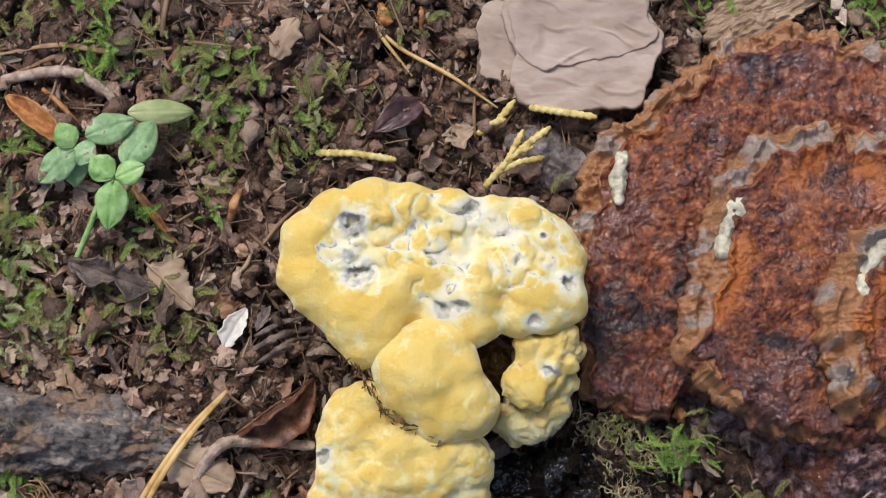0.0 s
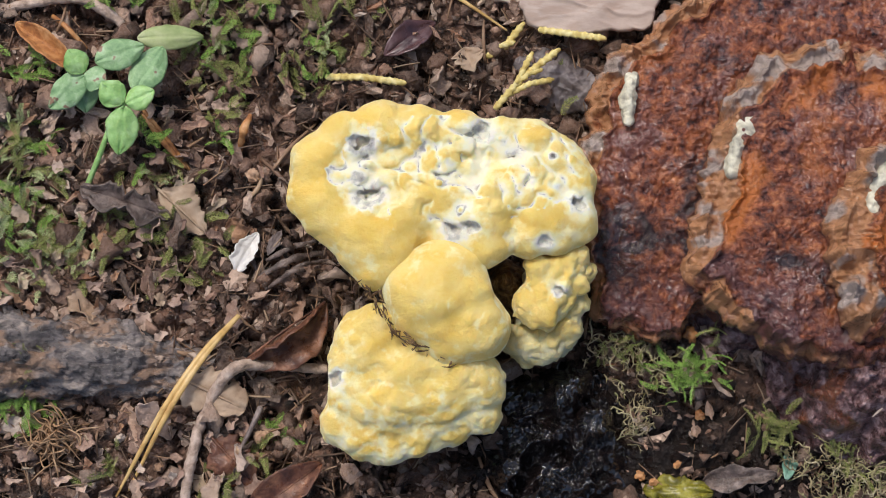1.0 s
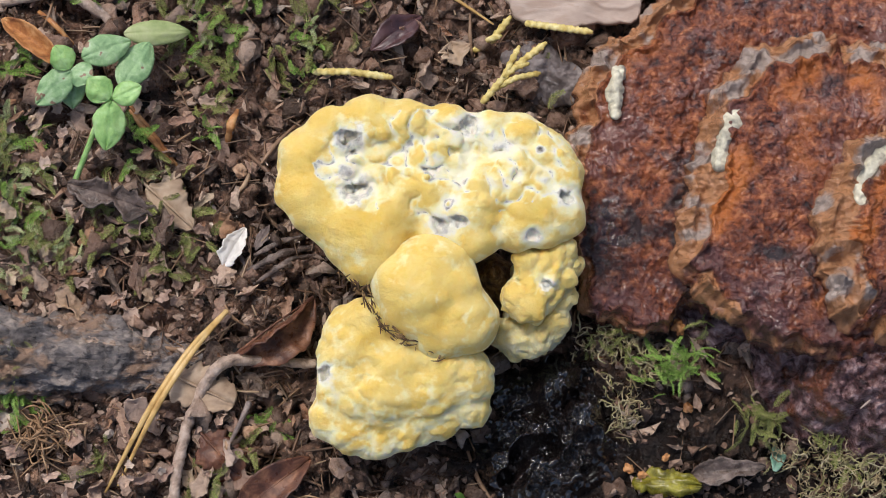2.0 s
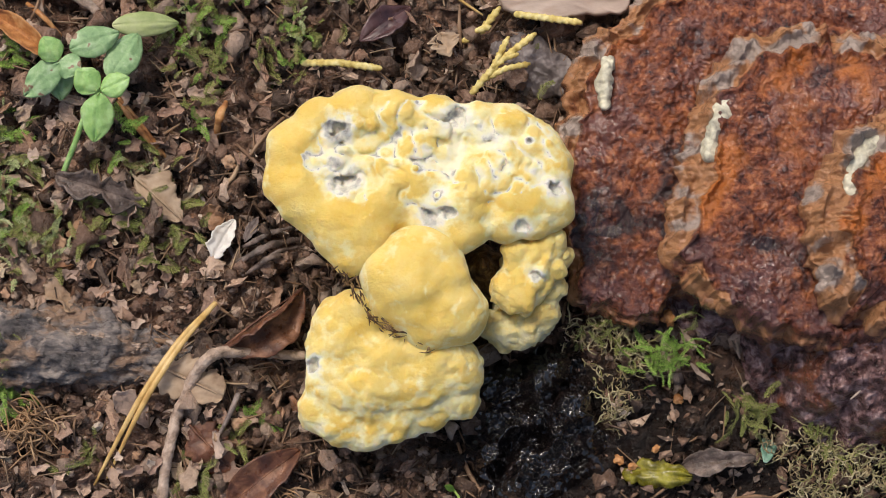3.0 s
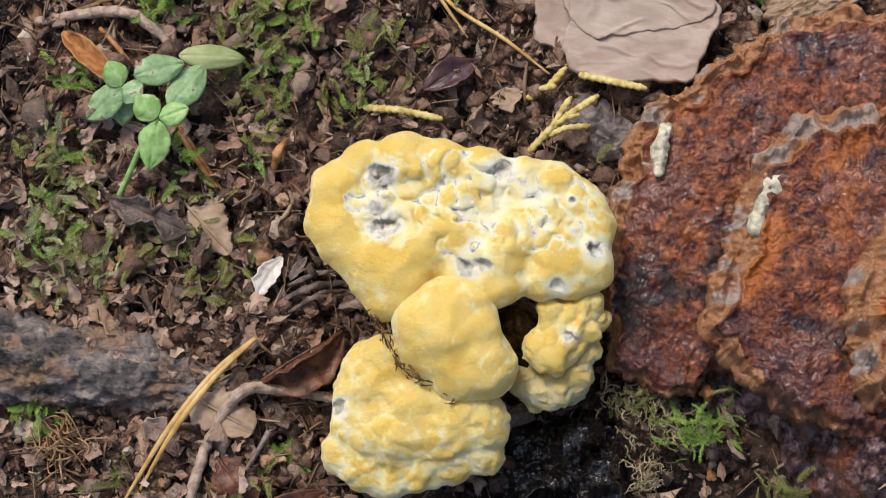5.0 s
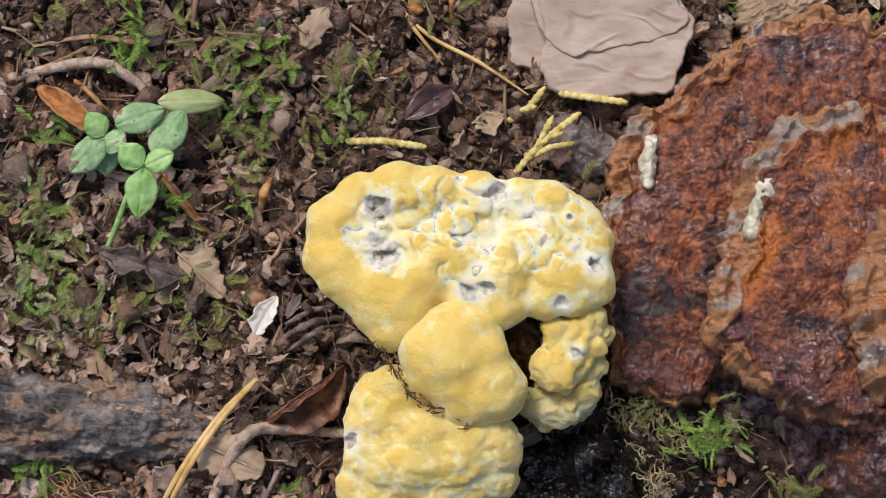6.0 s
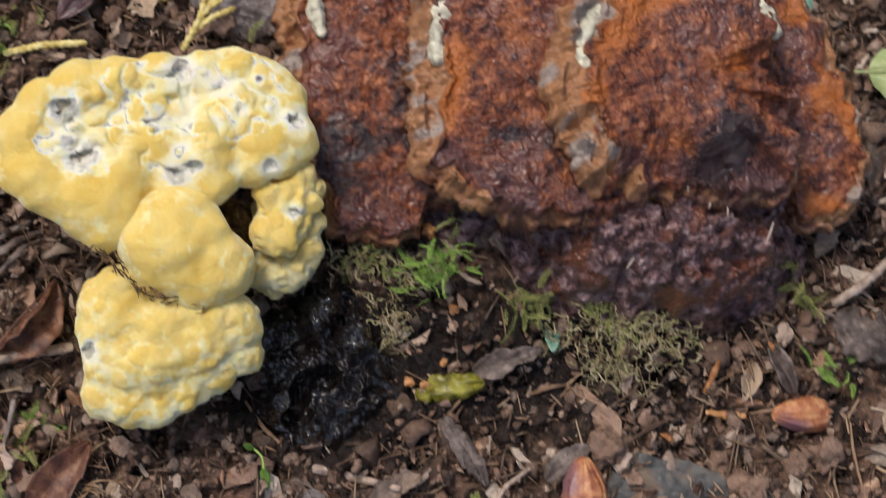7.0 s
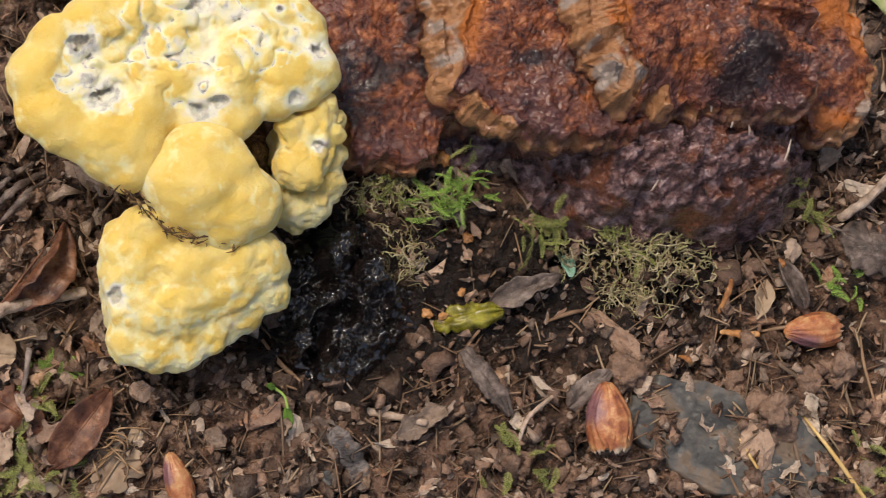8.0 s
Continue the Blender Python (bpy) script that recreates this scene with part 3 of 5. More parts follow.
CAP_PITS = [(-0.6, -0.3, 4.0, 50.5), (-2.2, -10.4, 2.2, 50), (1.4, -14.6, 4.2, 50), (33.1, 3.8, 3.2, 50), (43.8, -2.6, 2.2, 50), (40.4, 0.8, 1.5, 50), (34.0, -4.4, 1.8, 50), (22.8, -9.1, 1.7, 51),
            (62.3, -17.6, 2.9, 49), (25.2, -25.9, 3.2, 49.5), (30.6, -24.6, 2.4, 49.5), (54.4, -3.6, 1.1, 50), (31.4, -12.2, 1.7, 50), (52.6, -28.8, 1.8, 47), (47.4, -11.4, 1.2, 50.5), (56.4, -12.6, 1.3, 50)]
CAP_BODY = [(7.2, -6.5, 24, 15, 13, 33.5), (41, -8.5, 23, 15, 13, 33.5), (3.0, -19.5, 15, 12, 11, 36), (30, -23, 12, 11, 11, 36), (30, -20, 10, 10, 26, 18)]
LOBE = [(20.2, -43.6, 14.2, 52), (33.0, -52.4, 9.4, 47.5), (26.4, -54.6, 8.6, 47), (14.2, -41.5, 8.0, 50), (31.6, -42.0, 4.6, 48), (22, -34.5, 8, 48), (29, -35, 5.6, 48)]
LOWER = [(-2.8, -55.0, 6.6, 37), (2.6, -50.6, 5.2, 39), (8.2, -49.2, 3.6, 41.5), (-3.2, -62.0, 7.3, 36), (4.6, -57.6, 8.4, 38), (14.9, -63.5, 10.2, 40), (27.1, -64.5, 9.5, 40), (33.8, -68.1, 7.8, 38), (22.2, -72.0, 8.8, 38),
         (9.8, -72.7, 8.5, 37), (1.9, -73.2, 7.8, 35), (-5.6, -71.0, 5.2, 34), (-7.6, -79.6, 5.8, 30), (-1.6, -83.6, 6.2, 29), (7.0, -86.3, 5.9, 27), (15.4, -83.0, 6.2, 29),
         (25.0, -79.6, 6.8, 31), (35.4, -77.6, 5.4, 31)]
SIDE = [(54.6, -41.8, 7.6, 39.5), (47.6, -44.6, 4.6, 38.5), (51.4, -47.2, 5.2, 38), (60.6, -38.2, 5.2, 39), (56.5, -34.6, 5.6, 40.5), (61.4, -31.0, 5.0, 41), (50, -33.5, 3.6, 41)]
SIDE_LOW = [(59.6, -50.2, 5.2, 31), (54.4, -55.0, 5.4, 30), (49.4, -56.6, 5.6, 28.5), (44.6, -54.6, 4.4, 29), (62.2, -44.2, 4.2, 33), (64.0, -35.0, 4.0, 36)]
yellow_fungus = thing("yellow_polypore", "lumpy bright yellow felted bracket fungus with cream seams and grey pits", "fungus")
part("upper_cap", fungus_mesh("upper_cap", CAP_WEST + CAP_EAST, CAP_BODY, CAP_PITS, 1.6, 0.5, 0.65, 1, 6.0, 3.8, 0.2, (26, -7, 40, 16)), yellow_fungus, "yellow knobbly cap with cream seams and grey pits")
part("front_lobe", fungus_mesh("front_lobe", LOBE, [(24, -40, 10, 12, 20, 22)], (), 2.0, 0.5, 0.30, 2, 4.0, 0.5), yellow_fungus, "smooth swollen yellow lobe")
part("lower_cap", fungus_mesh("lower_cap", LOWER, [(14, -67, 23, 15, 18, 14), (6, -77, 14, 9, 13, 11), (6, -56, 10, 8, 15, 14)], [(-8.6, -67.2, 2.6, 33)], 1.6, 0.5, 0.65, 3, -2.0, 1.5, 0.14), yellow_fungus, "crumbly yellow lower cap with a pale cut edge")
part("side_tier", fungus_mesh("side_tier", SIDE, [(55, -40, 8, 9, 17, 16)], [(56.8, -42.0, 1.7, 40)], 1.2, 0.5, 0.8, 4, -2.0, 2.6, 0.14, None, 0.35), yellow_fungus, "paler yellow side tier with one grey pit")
part("side_tier", fungus_mesh("side_tier", SIDE_LOW, [(54, -50, 9, 8, 14, 12)], (), 1.1, 0.5, 1.1, 5, -2.0, 3.4, 0.2, None, 0.8), yellow_fungus, "greyish olive lowest side tier")


# ---- brown fungus ----
def outline(points, n):
    """A closed smooth line through points (millimetres), in n even steps, and its outward normals."""
    P = np.array(points, dtype=float)
    m = len(P)
    t = np.linspace(0, 1, 24, endpoint=False)[:, None]
    line = np.concatenate([0.5 * (2 * P[i] + (P[(i + 1) % m] - P[i - 1]) * t + (2 * P[i - 1] - 5 * P[i] + 4 * P[(i + 1) % m] - P[(i + 2) % m]) * t * t
                                  + (3 * P[i] - P[i - 1] - 3 * P[(i + 1) % m] + P[(i + 2) % m]) * t ** 3) for i in range(m)])
    closed = np.vstack([line, line[:1]])
    far = np.concatenate([[0], np.cumsum(np.linalg.norm(np.diff(closed, axis=0), axis=1))])
    s = np.linspace(0, far[-1], n, endpoint=False)
    out = np.stack([np.interp(s, far, closed[:, 0]), np.interp(s, far, closed[:, 1])], 1) * MM
    tan = np.roll(out, -1, 0) - np.roll(out, 1, 0)
    tan /= np.linalg.norm(tan, axis=1)[:, None]
    return out, np.stack([tan[:, 1], -tan[:, 0]], 1)


def shelf_mesh(name, points, centre, z, thick, seed, slope=(0.0, 0.0), band=0.008, face=(-0.75, 0.66), dark=(), droop=0.003, dome=0.002, warm=1.0, stale=1.0, deep=0.0, front=0.0, nr=150, nt=860):
    """A shelf with a lobed outline, given counter-clockwise: a pale new margin, widest towards face, a step up, and a grainy velvety top."""
    C = np.array(centre) * MM
    O, N = outline(points, nt)
    wob = 0.0022 * fbm(xyz(O[:, 0], O[:, 1], seed), 0.010, 2, seed) + 0.0016 * fbm(xyz(O[:, 0], O[:, 1], seed), 0.0042, 3, seed + 1)
    O = O + N * (wob * 1.6)[:, None]
    us = np.concatenate([np.linspace(0.01, 1, nr) ** 0.7, np.full(9, 1.0), np.linspace(0.97, 0.5, 8)])
    n = len(us)
    roll = np.zeros(n)
    roll[nr:nr + 9] = np.linspace(0, 1, 9)
    roll[nr + 9:] = 1
    bulge = np.zeros(n)
    bulge[nr:nr + 9] = np.sin(np.linspace(0.12, 1, 9) * np.pi) * 0.5
    U, R = us[:, None], roll[:, None]
    reach = np.linalg.norm(O - C, axis=1)[None]
    x = C[0] + U * (O[:, 0] - C[0])[None] + bulge[:, None] * thick * N[:, 0][None] * 0.3
    y = C[1] + U * (O[:, 1] - C[1])[None] + bulge[:, None] * thick * N[:, 1][None] * 0.3
    p, p3 = xyz(x, y), xyz(x, y, -R * thick)
    crimp = 0.0022 * fbm(p3, 0.006, 3, seed + 20) * smooth(0.86, 1.0, U)
    x, y = x + crimp * N[:, 0][None], y + crimp * N[:, 1][None]
    away = (1 - U) * reach
    lead = smooth(-0.35, 0.6, (N[:, 0] * face[0] + N[:, 1] * face[1])[None] + 0.35 * fbm(p, 0.03, 2, seed + 14))
    width = band * (0.12 + 0.88 * lead) * (1 + 0.9 * fbm(p, 0.012, 2, seed + 13))
    margin = smooth(width + 0.0009, width - 0.0007, away)
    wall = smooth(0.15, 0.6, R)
    h = z + slope[0] * (x - C[0]) + slope[1] * (y - C[1]) + dome * (1 - U ** 2) - droop * U ** 6
    h = h - front * smooth(0.25, 1.0, U) * smooth(0.25, 0.9, -N[:, 1])[None]
    lump = fbm(p, 0.0055, 3, seed + 3)
    h = h + margin * (-0.0010 + 0.0036 * lump) - 0.0016 * smooth(0.0014, 0.0, away) + 0.0024 * np.exp(-((away - 0.0022) / 0.0015) ** 2) * (0.7 + 1.8 * lump)
    h = h + 0.0018 * lead * np.exp(-((away - width - 0.0012) / 0.0013) ** 2) * (0.7 + 1.5 * lump)
    rough = 0.0034 * fbm(p, 0.022, 3, seed + 4) + 0.0016 * fbm(p, 0.0065, 3, seed + 5)
    rough = rough + (1 - 0.55 * margin) * (0.0009 * fbm(p, 0.0027, 2, seed + 6) + 0.0013 * np.abs(fbm(p, 0.0017, 1, seed + 16)))
    h = h + rough * np.where(R < 1, 1, 0.3) - R * thick
    # pale margin colours fade down the wall, part of its painted shade
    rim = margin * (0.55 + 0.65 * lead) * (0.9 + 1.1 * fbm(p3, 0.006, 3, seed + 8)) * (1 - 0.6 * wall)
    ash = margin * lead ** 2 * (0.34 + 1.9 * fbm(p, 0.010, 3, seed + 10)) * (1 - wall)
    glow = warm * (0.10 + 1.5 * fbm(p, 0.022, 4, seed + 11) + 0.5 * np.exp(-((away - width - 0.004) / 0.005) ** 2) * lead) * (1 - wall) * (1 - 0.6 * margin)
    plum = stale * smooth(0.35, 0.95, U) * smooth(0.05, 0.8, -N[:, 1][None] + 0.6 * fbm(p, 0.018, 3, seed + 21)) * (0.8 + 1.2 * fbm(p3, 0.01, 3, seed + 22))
    # plum front edge; the wall below the rim gets its shade painted in plum
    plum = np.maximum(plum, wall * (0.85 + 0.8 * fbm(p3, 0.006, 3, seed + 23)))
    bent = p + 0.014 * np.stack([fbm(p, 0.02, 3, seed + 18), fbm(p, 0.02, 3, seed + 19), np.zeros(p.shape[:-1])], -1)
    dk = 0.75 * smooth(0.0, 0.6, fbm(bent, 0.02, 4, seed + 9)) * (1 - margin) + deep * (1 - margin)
    for dx, dy, dr, da in dark:
        dk = dk + da * np.exp(-((x - dx * MM) ** 2 + (y - dy * MM) ** 2) / (dr * MM) ** 2)
    i, j = np.meshgrid(np.arange(n - 1), np.arange(nt), indexing="ij")
    k = (j + 1) % nt
    q = np.stack([i * nt + j, (i + 1) * nt + j, (i + 1) * nt + k, i * nt + k], -1).reshape(-1, 4)
    cap = np.stack([np.zeros(nt - 2, dtype=int), np.arange(1, nt - 1), np.arange(2, nt)], 1)
    shades = {"rim": rim, "dark": dk, "ash": ash, "glow": glow, "plum": plum}
    return mesh_of(name, xyz(x, y, h).reshape(-1, 3), [q, cap, cap[:, ::-1] + (n - 1) * nt], M_RUST, {key: np.broadcast_to(val, x.shape) for key, val in shades.items()})


def mound_mesh(name, cx, cy, rx, ry, z, mat, seed, lump=0.004, lump_size=0.012, power=2.0, lean=(0.0, 0.0), turn=0.0, nr=90, nt=300, sharp=0.0, octaves=4, grit=0.0):
    """A low lumpy heap that runs down into the soil."""
    a = np.linspace(0, 2 * np.pi, nt, endpoint=False)
    c, s = np.cos(a), np.sin(a)
    R = 1 + 0.22 * fbm(xyz(c * 1.5, s * 1.5, seed), 1.0, 3, seed)
    U = (np.linspace(0.01, 1, nr))[:, None]
    lx, ly = rx * U * R * c, ry * U * R * s
    ct, st = math.cos(radians(turn)), math.sin(radians(turn))
    x, y = cx + lx * ct - ly * st, cy + lx * st + ly * ct
    p = xyz(x, y)
    body = (1 - U ** power)
    g = ground_height(x, y)
    n = fbm(p, lump_size, octaves, seed + 1)
    n = n - sharp * np.abs(fbm(p, lump_size * 0.6, max(1, octaves - 1), seed + 2))
    n = n + grit * fbm(p, 0.003, 2, seed + 5)
    h = g - 0.003 + (z + lean[0] * (x - cx) + lean[1] * (y - cy)) * body + lump * n * smooth(0, 0.25, body) * 1.6
    v = xyz(x, y, h).reshape(-1, 3)
    i, j = np.meshgrid(np.arange(nr - 1), np.arange(nt), indexing="ij")
    k = (j + 1) % nt
    q = np.stack([i * nt + j, (i + 1) * nt + j, (i + 1) * nt + k, i * nt + k], -1).reshape(-1, 4)
    cap = np.stack([np.zeros(nt - 2, dtype=int), np.arange(1, nt - 1), np.arange(2, nt)], 1)
    return mesh_of(name, v, [q, cap], mat)


def crust_mesh(name, points, radius, z, seed):
    """A pale dribble along a rim: a row of small flattened blobs melted together."""
    balls = []
    for (x0, y0), (x1, y1) in zip(points[:-1], points[1:]):
        for t in np.linspace(0, 1, 5):
            balls.append((x0 + (x1 - x0) * t + rng.normal(0, 0.6), y0 + (y1 - y0) * t + rng.normal(0, 0.6), radius * rng.uniform(0.6, 1.25), z - 1.5 + rng.normal(0, 0.5)))
    L = np.array(balls)
    lo, hi = L[:, :3].min(0) - 4, L[:, :3].max(0) + 4
    lo[2], hi[2] = L[:, 3].min() - 8, L[:, 3].max() + 2
    axes = [np.arange(a, b, 0.4) for a, b in zip(lo, hi)]
    P = np.stack(np.meshgrid(*axes, indexing="ij"), -1)
    d, _ = lobes_field(P, balls, 0.7)
    d = d - 0.9 * fbm(P, 2.4, 3, seed)
    verts, quads = surface(d, lo, 0.4)
    return mesh_of(name, verts * MM, quads, M_IVORY)


TIER_LOW = [(66, -20), (68, -33), (71.5, -44.5), (78, -48.5), (87, -51.5), (95, -49.5), (102, -44), (120, -46), (150, -44), (185, -30), (206, 0), (214, 30), (196, 46), (172, 56), (152, 64),
            (134, 68), (115, 63), (102, 55), (94, 47), (81, 37), (71, 26), (68, 10), (67, -4)]
TIER_MIDDLE = [(99, -20), (96.5, -29), (96, -35), (100.5, -39), (105, -44), (110, -47.5), (115.5, -52.5), (127, -57.5), (139, -60), (150, -62), (170, -58), (188, -40), (190, -12),
               (178, 14), (166, 28), (146, 31), (131, 32), (118, 26), (110, 18), (107, 9), (104, -1), (102.5, -10)]
TIER_TOP = [(136, -32), (139.5, -41), (142, -50), (146, -54.5), (152, -55), (157, -59), (170, -62), (186, -66), (200, -66), (204, -56), (203, -49), (208, -42), (200, -34), (206.5, -24),
            (207, -13), (199, -2), (183, 3.5), (169, 4.5), (157, 3), (146, -4), (139.5, -14), (136.5, -23)]
TIER_OUTER = [(180, -40), (190, -66), (206, -66), (210, -74), (219, -76), (229, -71), (235, -60), (236, -45), (233.5, -32), (233, -18), (227, -4), (224, 12), (212, 24), (196, 20), (182, -4)]
brown_fungus = thing("brown_polypore", "old wet rust-brown bracket fungus in overlapping tiers", "fungus")
part("base_crust", mound_mesh("base_crust", 0.168, -0.064, 0.052, 0.036, 0.043, M_BASE, 11, 0.0026, 0.0075, 2.6, (0.0, 0.1), -17, 170, 520, 0.6, 5, 0.4), brown_fungus, "crumbling purple-black decayed base")
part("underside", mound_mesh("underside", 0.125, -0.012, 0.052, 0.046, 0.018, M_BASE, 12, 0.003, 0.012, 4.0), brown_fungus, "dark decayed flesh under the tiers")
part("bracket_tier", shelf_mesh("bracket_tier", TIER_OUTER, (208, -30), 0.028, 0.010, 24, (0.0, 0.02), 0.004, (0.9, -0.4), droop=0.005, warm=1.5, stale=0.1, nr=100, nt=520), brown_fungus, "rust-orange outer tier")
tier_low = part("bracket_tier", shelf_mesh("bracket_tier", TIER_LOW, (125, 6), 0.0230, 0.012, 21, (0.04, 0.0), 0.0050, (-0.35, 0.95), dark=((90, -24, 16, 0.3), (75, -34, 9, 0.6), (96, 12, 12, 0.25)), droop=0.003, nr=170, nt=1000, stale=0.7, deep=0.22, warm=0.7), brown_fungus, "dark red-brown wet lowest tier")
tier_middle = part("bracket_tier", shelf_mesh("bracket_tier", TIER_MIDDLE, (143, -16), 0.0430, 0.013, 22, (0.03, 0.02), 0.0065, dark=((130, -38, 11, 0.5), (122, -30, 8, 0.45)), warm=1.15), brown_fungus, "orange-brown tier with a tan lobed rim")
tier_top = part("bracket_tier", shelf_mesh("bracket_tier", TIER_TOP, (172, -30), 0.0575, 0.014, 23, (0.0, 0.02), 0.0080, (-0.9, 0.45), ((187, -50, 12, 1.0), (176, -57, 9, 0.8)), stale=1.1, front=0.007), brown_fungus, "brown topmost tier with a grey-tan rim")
part("pale_crust", crust_mesh("pale_crust", [(80.7, 25.9), (79.5, 19.8), (79.5, 12.0)], 2.0, 26.5, 31), tier_low, "ivory crust on the rim")
part("pale_crust", crust_mesh("pale_crust", [(113.5, 9.2), (110.0, 2.3), (108.4, -6.8)], 2.3, 44.5, 32), tier_middle, "ivory crust on the rim")
part("pale_crust", crust_mesh("pale_crust", [(155.0, -4.0), (150, -10), (147.5, -17), (148.5, -24)], 2.0, 59, 33), tier_top, "ivory crust on the rim")
part("pale_crust", crust_mesh("pale_crust", [(200.1, -5.7), (204.0, -14), (204.3, -21.5)], 2.0, 58.5, 34), tier_top, "ivory crust on the rim")

black_mass = thing("black_slime_mass", "glossy wet black decayed fungus lump on the soil", "fungus")
part("slime_bed", mound_mesh("slime_bed", 0.0575, -0.0825, 0.0265, 0.0265, 0.012, M_TAR, 41, 0.0026, 0.0080, 2.6, turn=-20, nr=130, nt=400, sharp=0.3, octaves=3), black_mass)
for x, y, rx, ry, z, sd in ((61, -69, 13, 9, 21, 42), (69, -78, 9, 9, 18, 43), (57, -82, 10, 9, 17, 44), (66, -89, 9, 7, 14, 45), (54, -98, 11, 7, 13, 46), (45, -92, 9, 7, 12, 47), (46, -79, 7, 8, 12, 48)):
    part("slime_lump", mound_mesh("slime_lump", x * MM, y * MM, rx * MM, ry * MM, z * MM, M_TAR, sd, 0.0016, 0.0042, 2.4, turn=sd * 40, nr=80, nt=220, sharp=0.3, octaves=3), black_mass)

# ---- bark, root, stones ----
def flake_mesh(name, points, z, thick, mat, seed, tilt=(0.0, 0.0), lines=0.0, lump=0.0004, dome=0.0, nr=50, nt=320):
    """A flat piece with the given outline (millimetres, counter-clockwise), a worn edge and shallow layered lines on top."""
    O, N = outline(points, nt)
    O = O + N * (0.0012 * fbm(xyz(O[:, 0], O[:, 1], seed), 0.004, 3, seed))[:, None]
    C = O.mean(0)
    us = np.concatenate([np.linspace(0.002, 0.985, nr), [1.0, 1.0, 0.97, 0.5, 0.002]])
    zs = np.concatenate([np.zeros(nr), [0.25, 0.8, 1.0, 1.0, 1.0]])
    x, y = C[0] + us[:, None] * (O[:, 0] - C[0]), C[1] + us[:, None] * (O[:, 1] - C[1])
    p = xyz(x, y)
    wave = (y * 0.9 + x * 0.25 + 0.012 * fbm(p, 0.03, 3, seed + 1)) / 0.0052
    ridge = np.abs((wave % 1.0) - 0.5) * 2
    h = z + tilt[0] * (x - C[0]) + tilt[1] * (y - C[1]) + dome * (1 - us[:, None] ** 2) + lines * smooth(0.0, 0.35, ridge) * smooth(-0.1, 0.35, fbm(p, 0.012, 2, seed + 2)) + lump * fbm(p, 0.008, 4, seed + 3)
    v = xyz(x, y, h - zs[:, None] * thick).reshape(-1, 3)
    a, b = np.meshgrid(np.arange(len(us) - 1), np.arange(nt), indexing="ij")
    k = (b + 1) % nt
    return mesh_of(name, v, np.stack([a * nt + b, (a + 1) * nt + b, (a + 1) * nt + k, a * nt + k], -1).reshape(-1, 4), mat)


BARK_LARGE = [(47, 52), (52, 46), (64, 43), (76, 44.5), (87, 45.5), (90, 53), (94.5, 64), (95, 69), (91, 74), (90, 82), (84, 90), (66, 93), (50, 88), (44.5, 78), (46, 68), (48.5, 61)]
BARK_SMALL = [(38, 57), (44, 54.5), (52, 57), (54, 70), (48, 80), (40, 80), (36.5, 72), (38, 64)]
BARK_DARK = [(46, 40), (47, 31), (52, 23), (63, 20.5), (72.5, 23.5), (71.5, 31), (65, 37), (57, 42.5), (51, 42)]
BARK_LAYER = [(50, 60.5), (58, 56.5), (68, 59), (80, 61), (92.5, 66.5), (90, 74), (88.5, 81.5), (83, 88.5), (66, 91.5), (51.5, 86.5), (46.5, 78), (47.5, 68)]
large_flake = thing("bark_flake", "pale pinkish-brown smooth bark flake lying on soil", "bark")
part("bark_layer", flake_mesh("bark_layer", BARK_LARGE, on(0.07, 0.065, 0.0085), 0.0028, M_BARK, 51, (0.0, 0.03), -0.0007), large_flake)
part("bark_layer", flake_mesh("bark_layer", BARK_LAYER, on(0.07, 0.065, 0.0095), 0.0010, M_BARK, 55, (0.0, 0.03), -0.0007), large_flake)
solo("bark_flake", flake_mesh("bark_flake", BARK_SMALL, on(0.05, 0.07, 0.0050), 0.0022, M_BARK, 52, (0.0, 0.0), -0.0004), "smaller pale bark flake under a larger one", "bark")
solo("bark_flake", flake_mesh("bark_flake", BARK_DARK, on(0.06, 0.035, 0.0050), 0.009, M_BARK_MID, 53, (0.06, 0.05), -0.0004, 0.0034, 0.004), "dark grey-brown lumpy bark piece on soil", "bark")
solo("bark_flake", mesh_of("bark_flake", *plate(0.126, 0.078, 0.020, 0.007, 22, on(0.126, 0.078, 0.006), 0.004, 54, 0.35, (0.05, 0.0), 0.0012, 40, 220, 2.4, 2.0), M_TANLEAF),
     "long reddish bark strip beside the brown fungus", "bark")
v, f = tube([(-0.150, -0.056, 0.002), (-0.118, -0.057, 0.003), (-0.085, -0.058, 0.002), (-0.060, -0.0605, 0.000), (-0.044, -0.061, -0.003)], [0.015, 0.0145, 0.0125, 0.010, 0.005], 130, 60, 61, 0.30, 0.016)
axis = np.stack([v[:, 0], np.interp(v[:, 0], (-0.15, -0.085, -0.044), (-0.056, -0.058, -0.061)), np.full(len(v), 0.002)], 1)
out_ = (v - axis) / (np.linalg.norm(v - axis, axis=1)[:, None] + 1e-6)
v = v + out_ * (0.0042 * fbm(v * np.array([0.32, 1, 1]), 0.0055, 4, 62) - 0.0030 * np.abs(fbm(v * np.array([0.45, 1, 1]), 0.007, 3, 63)) + 0.0016 * fbm(v, 0.0022, 2, 64))[:, None]
root = thing("tree_root", "dark grey weathered root half buried in soil", "root")
part("root_wood", mesh_of("root_wood", v, f, M_ROOT), root)
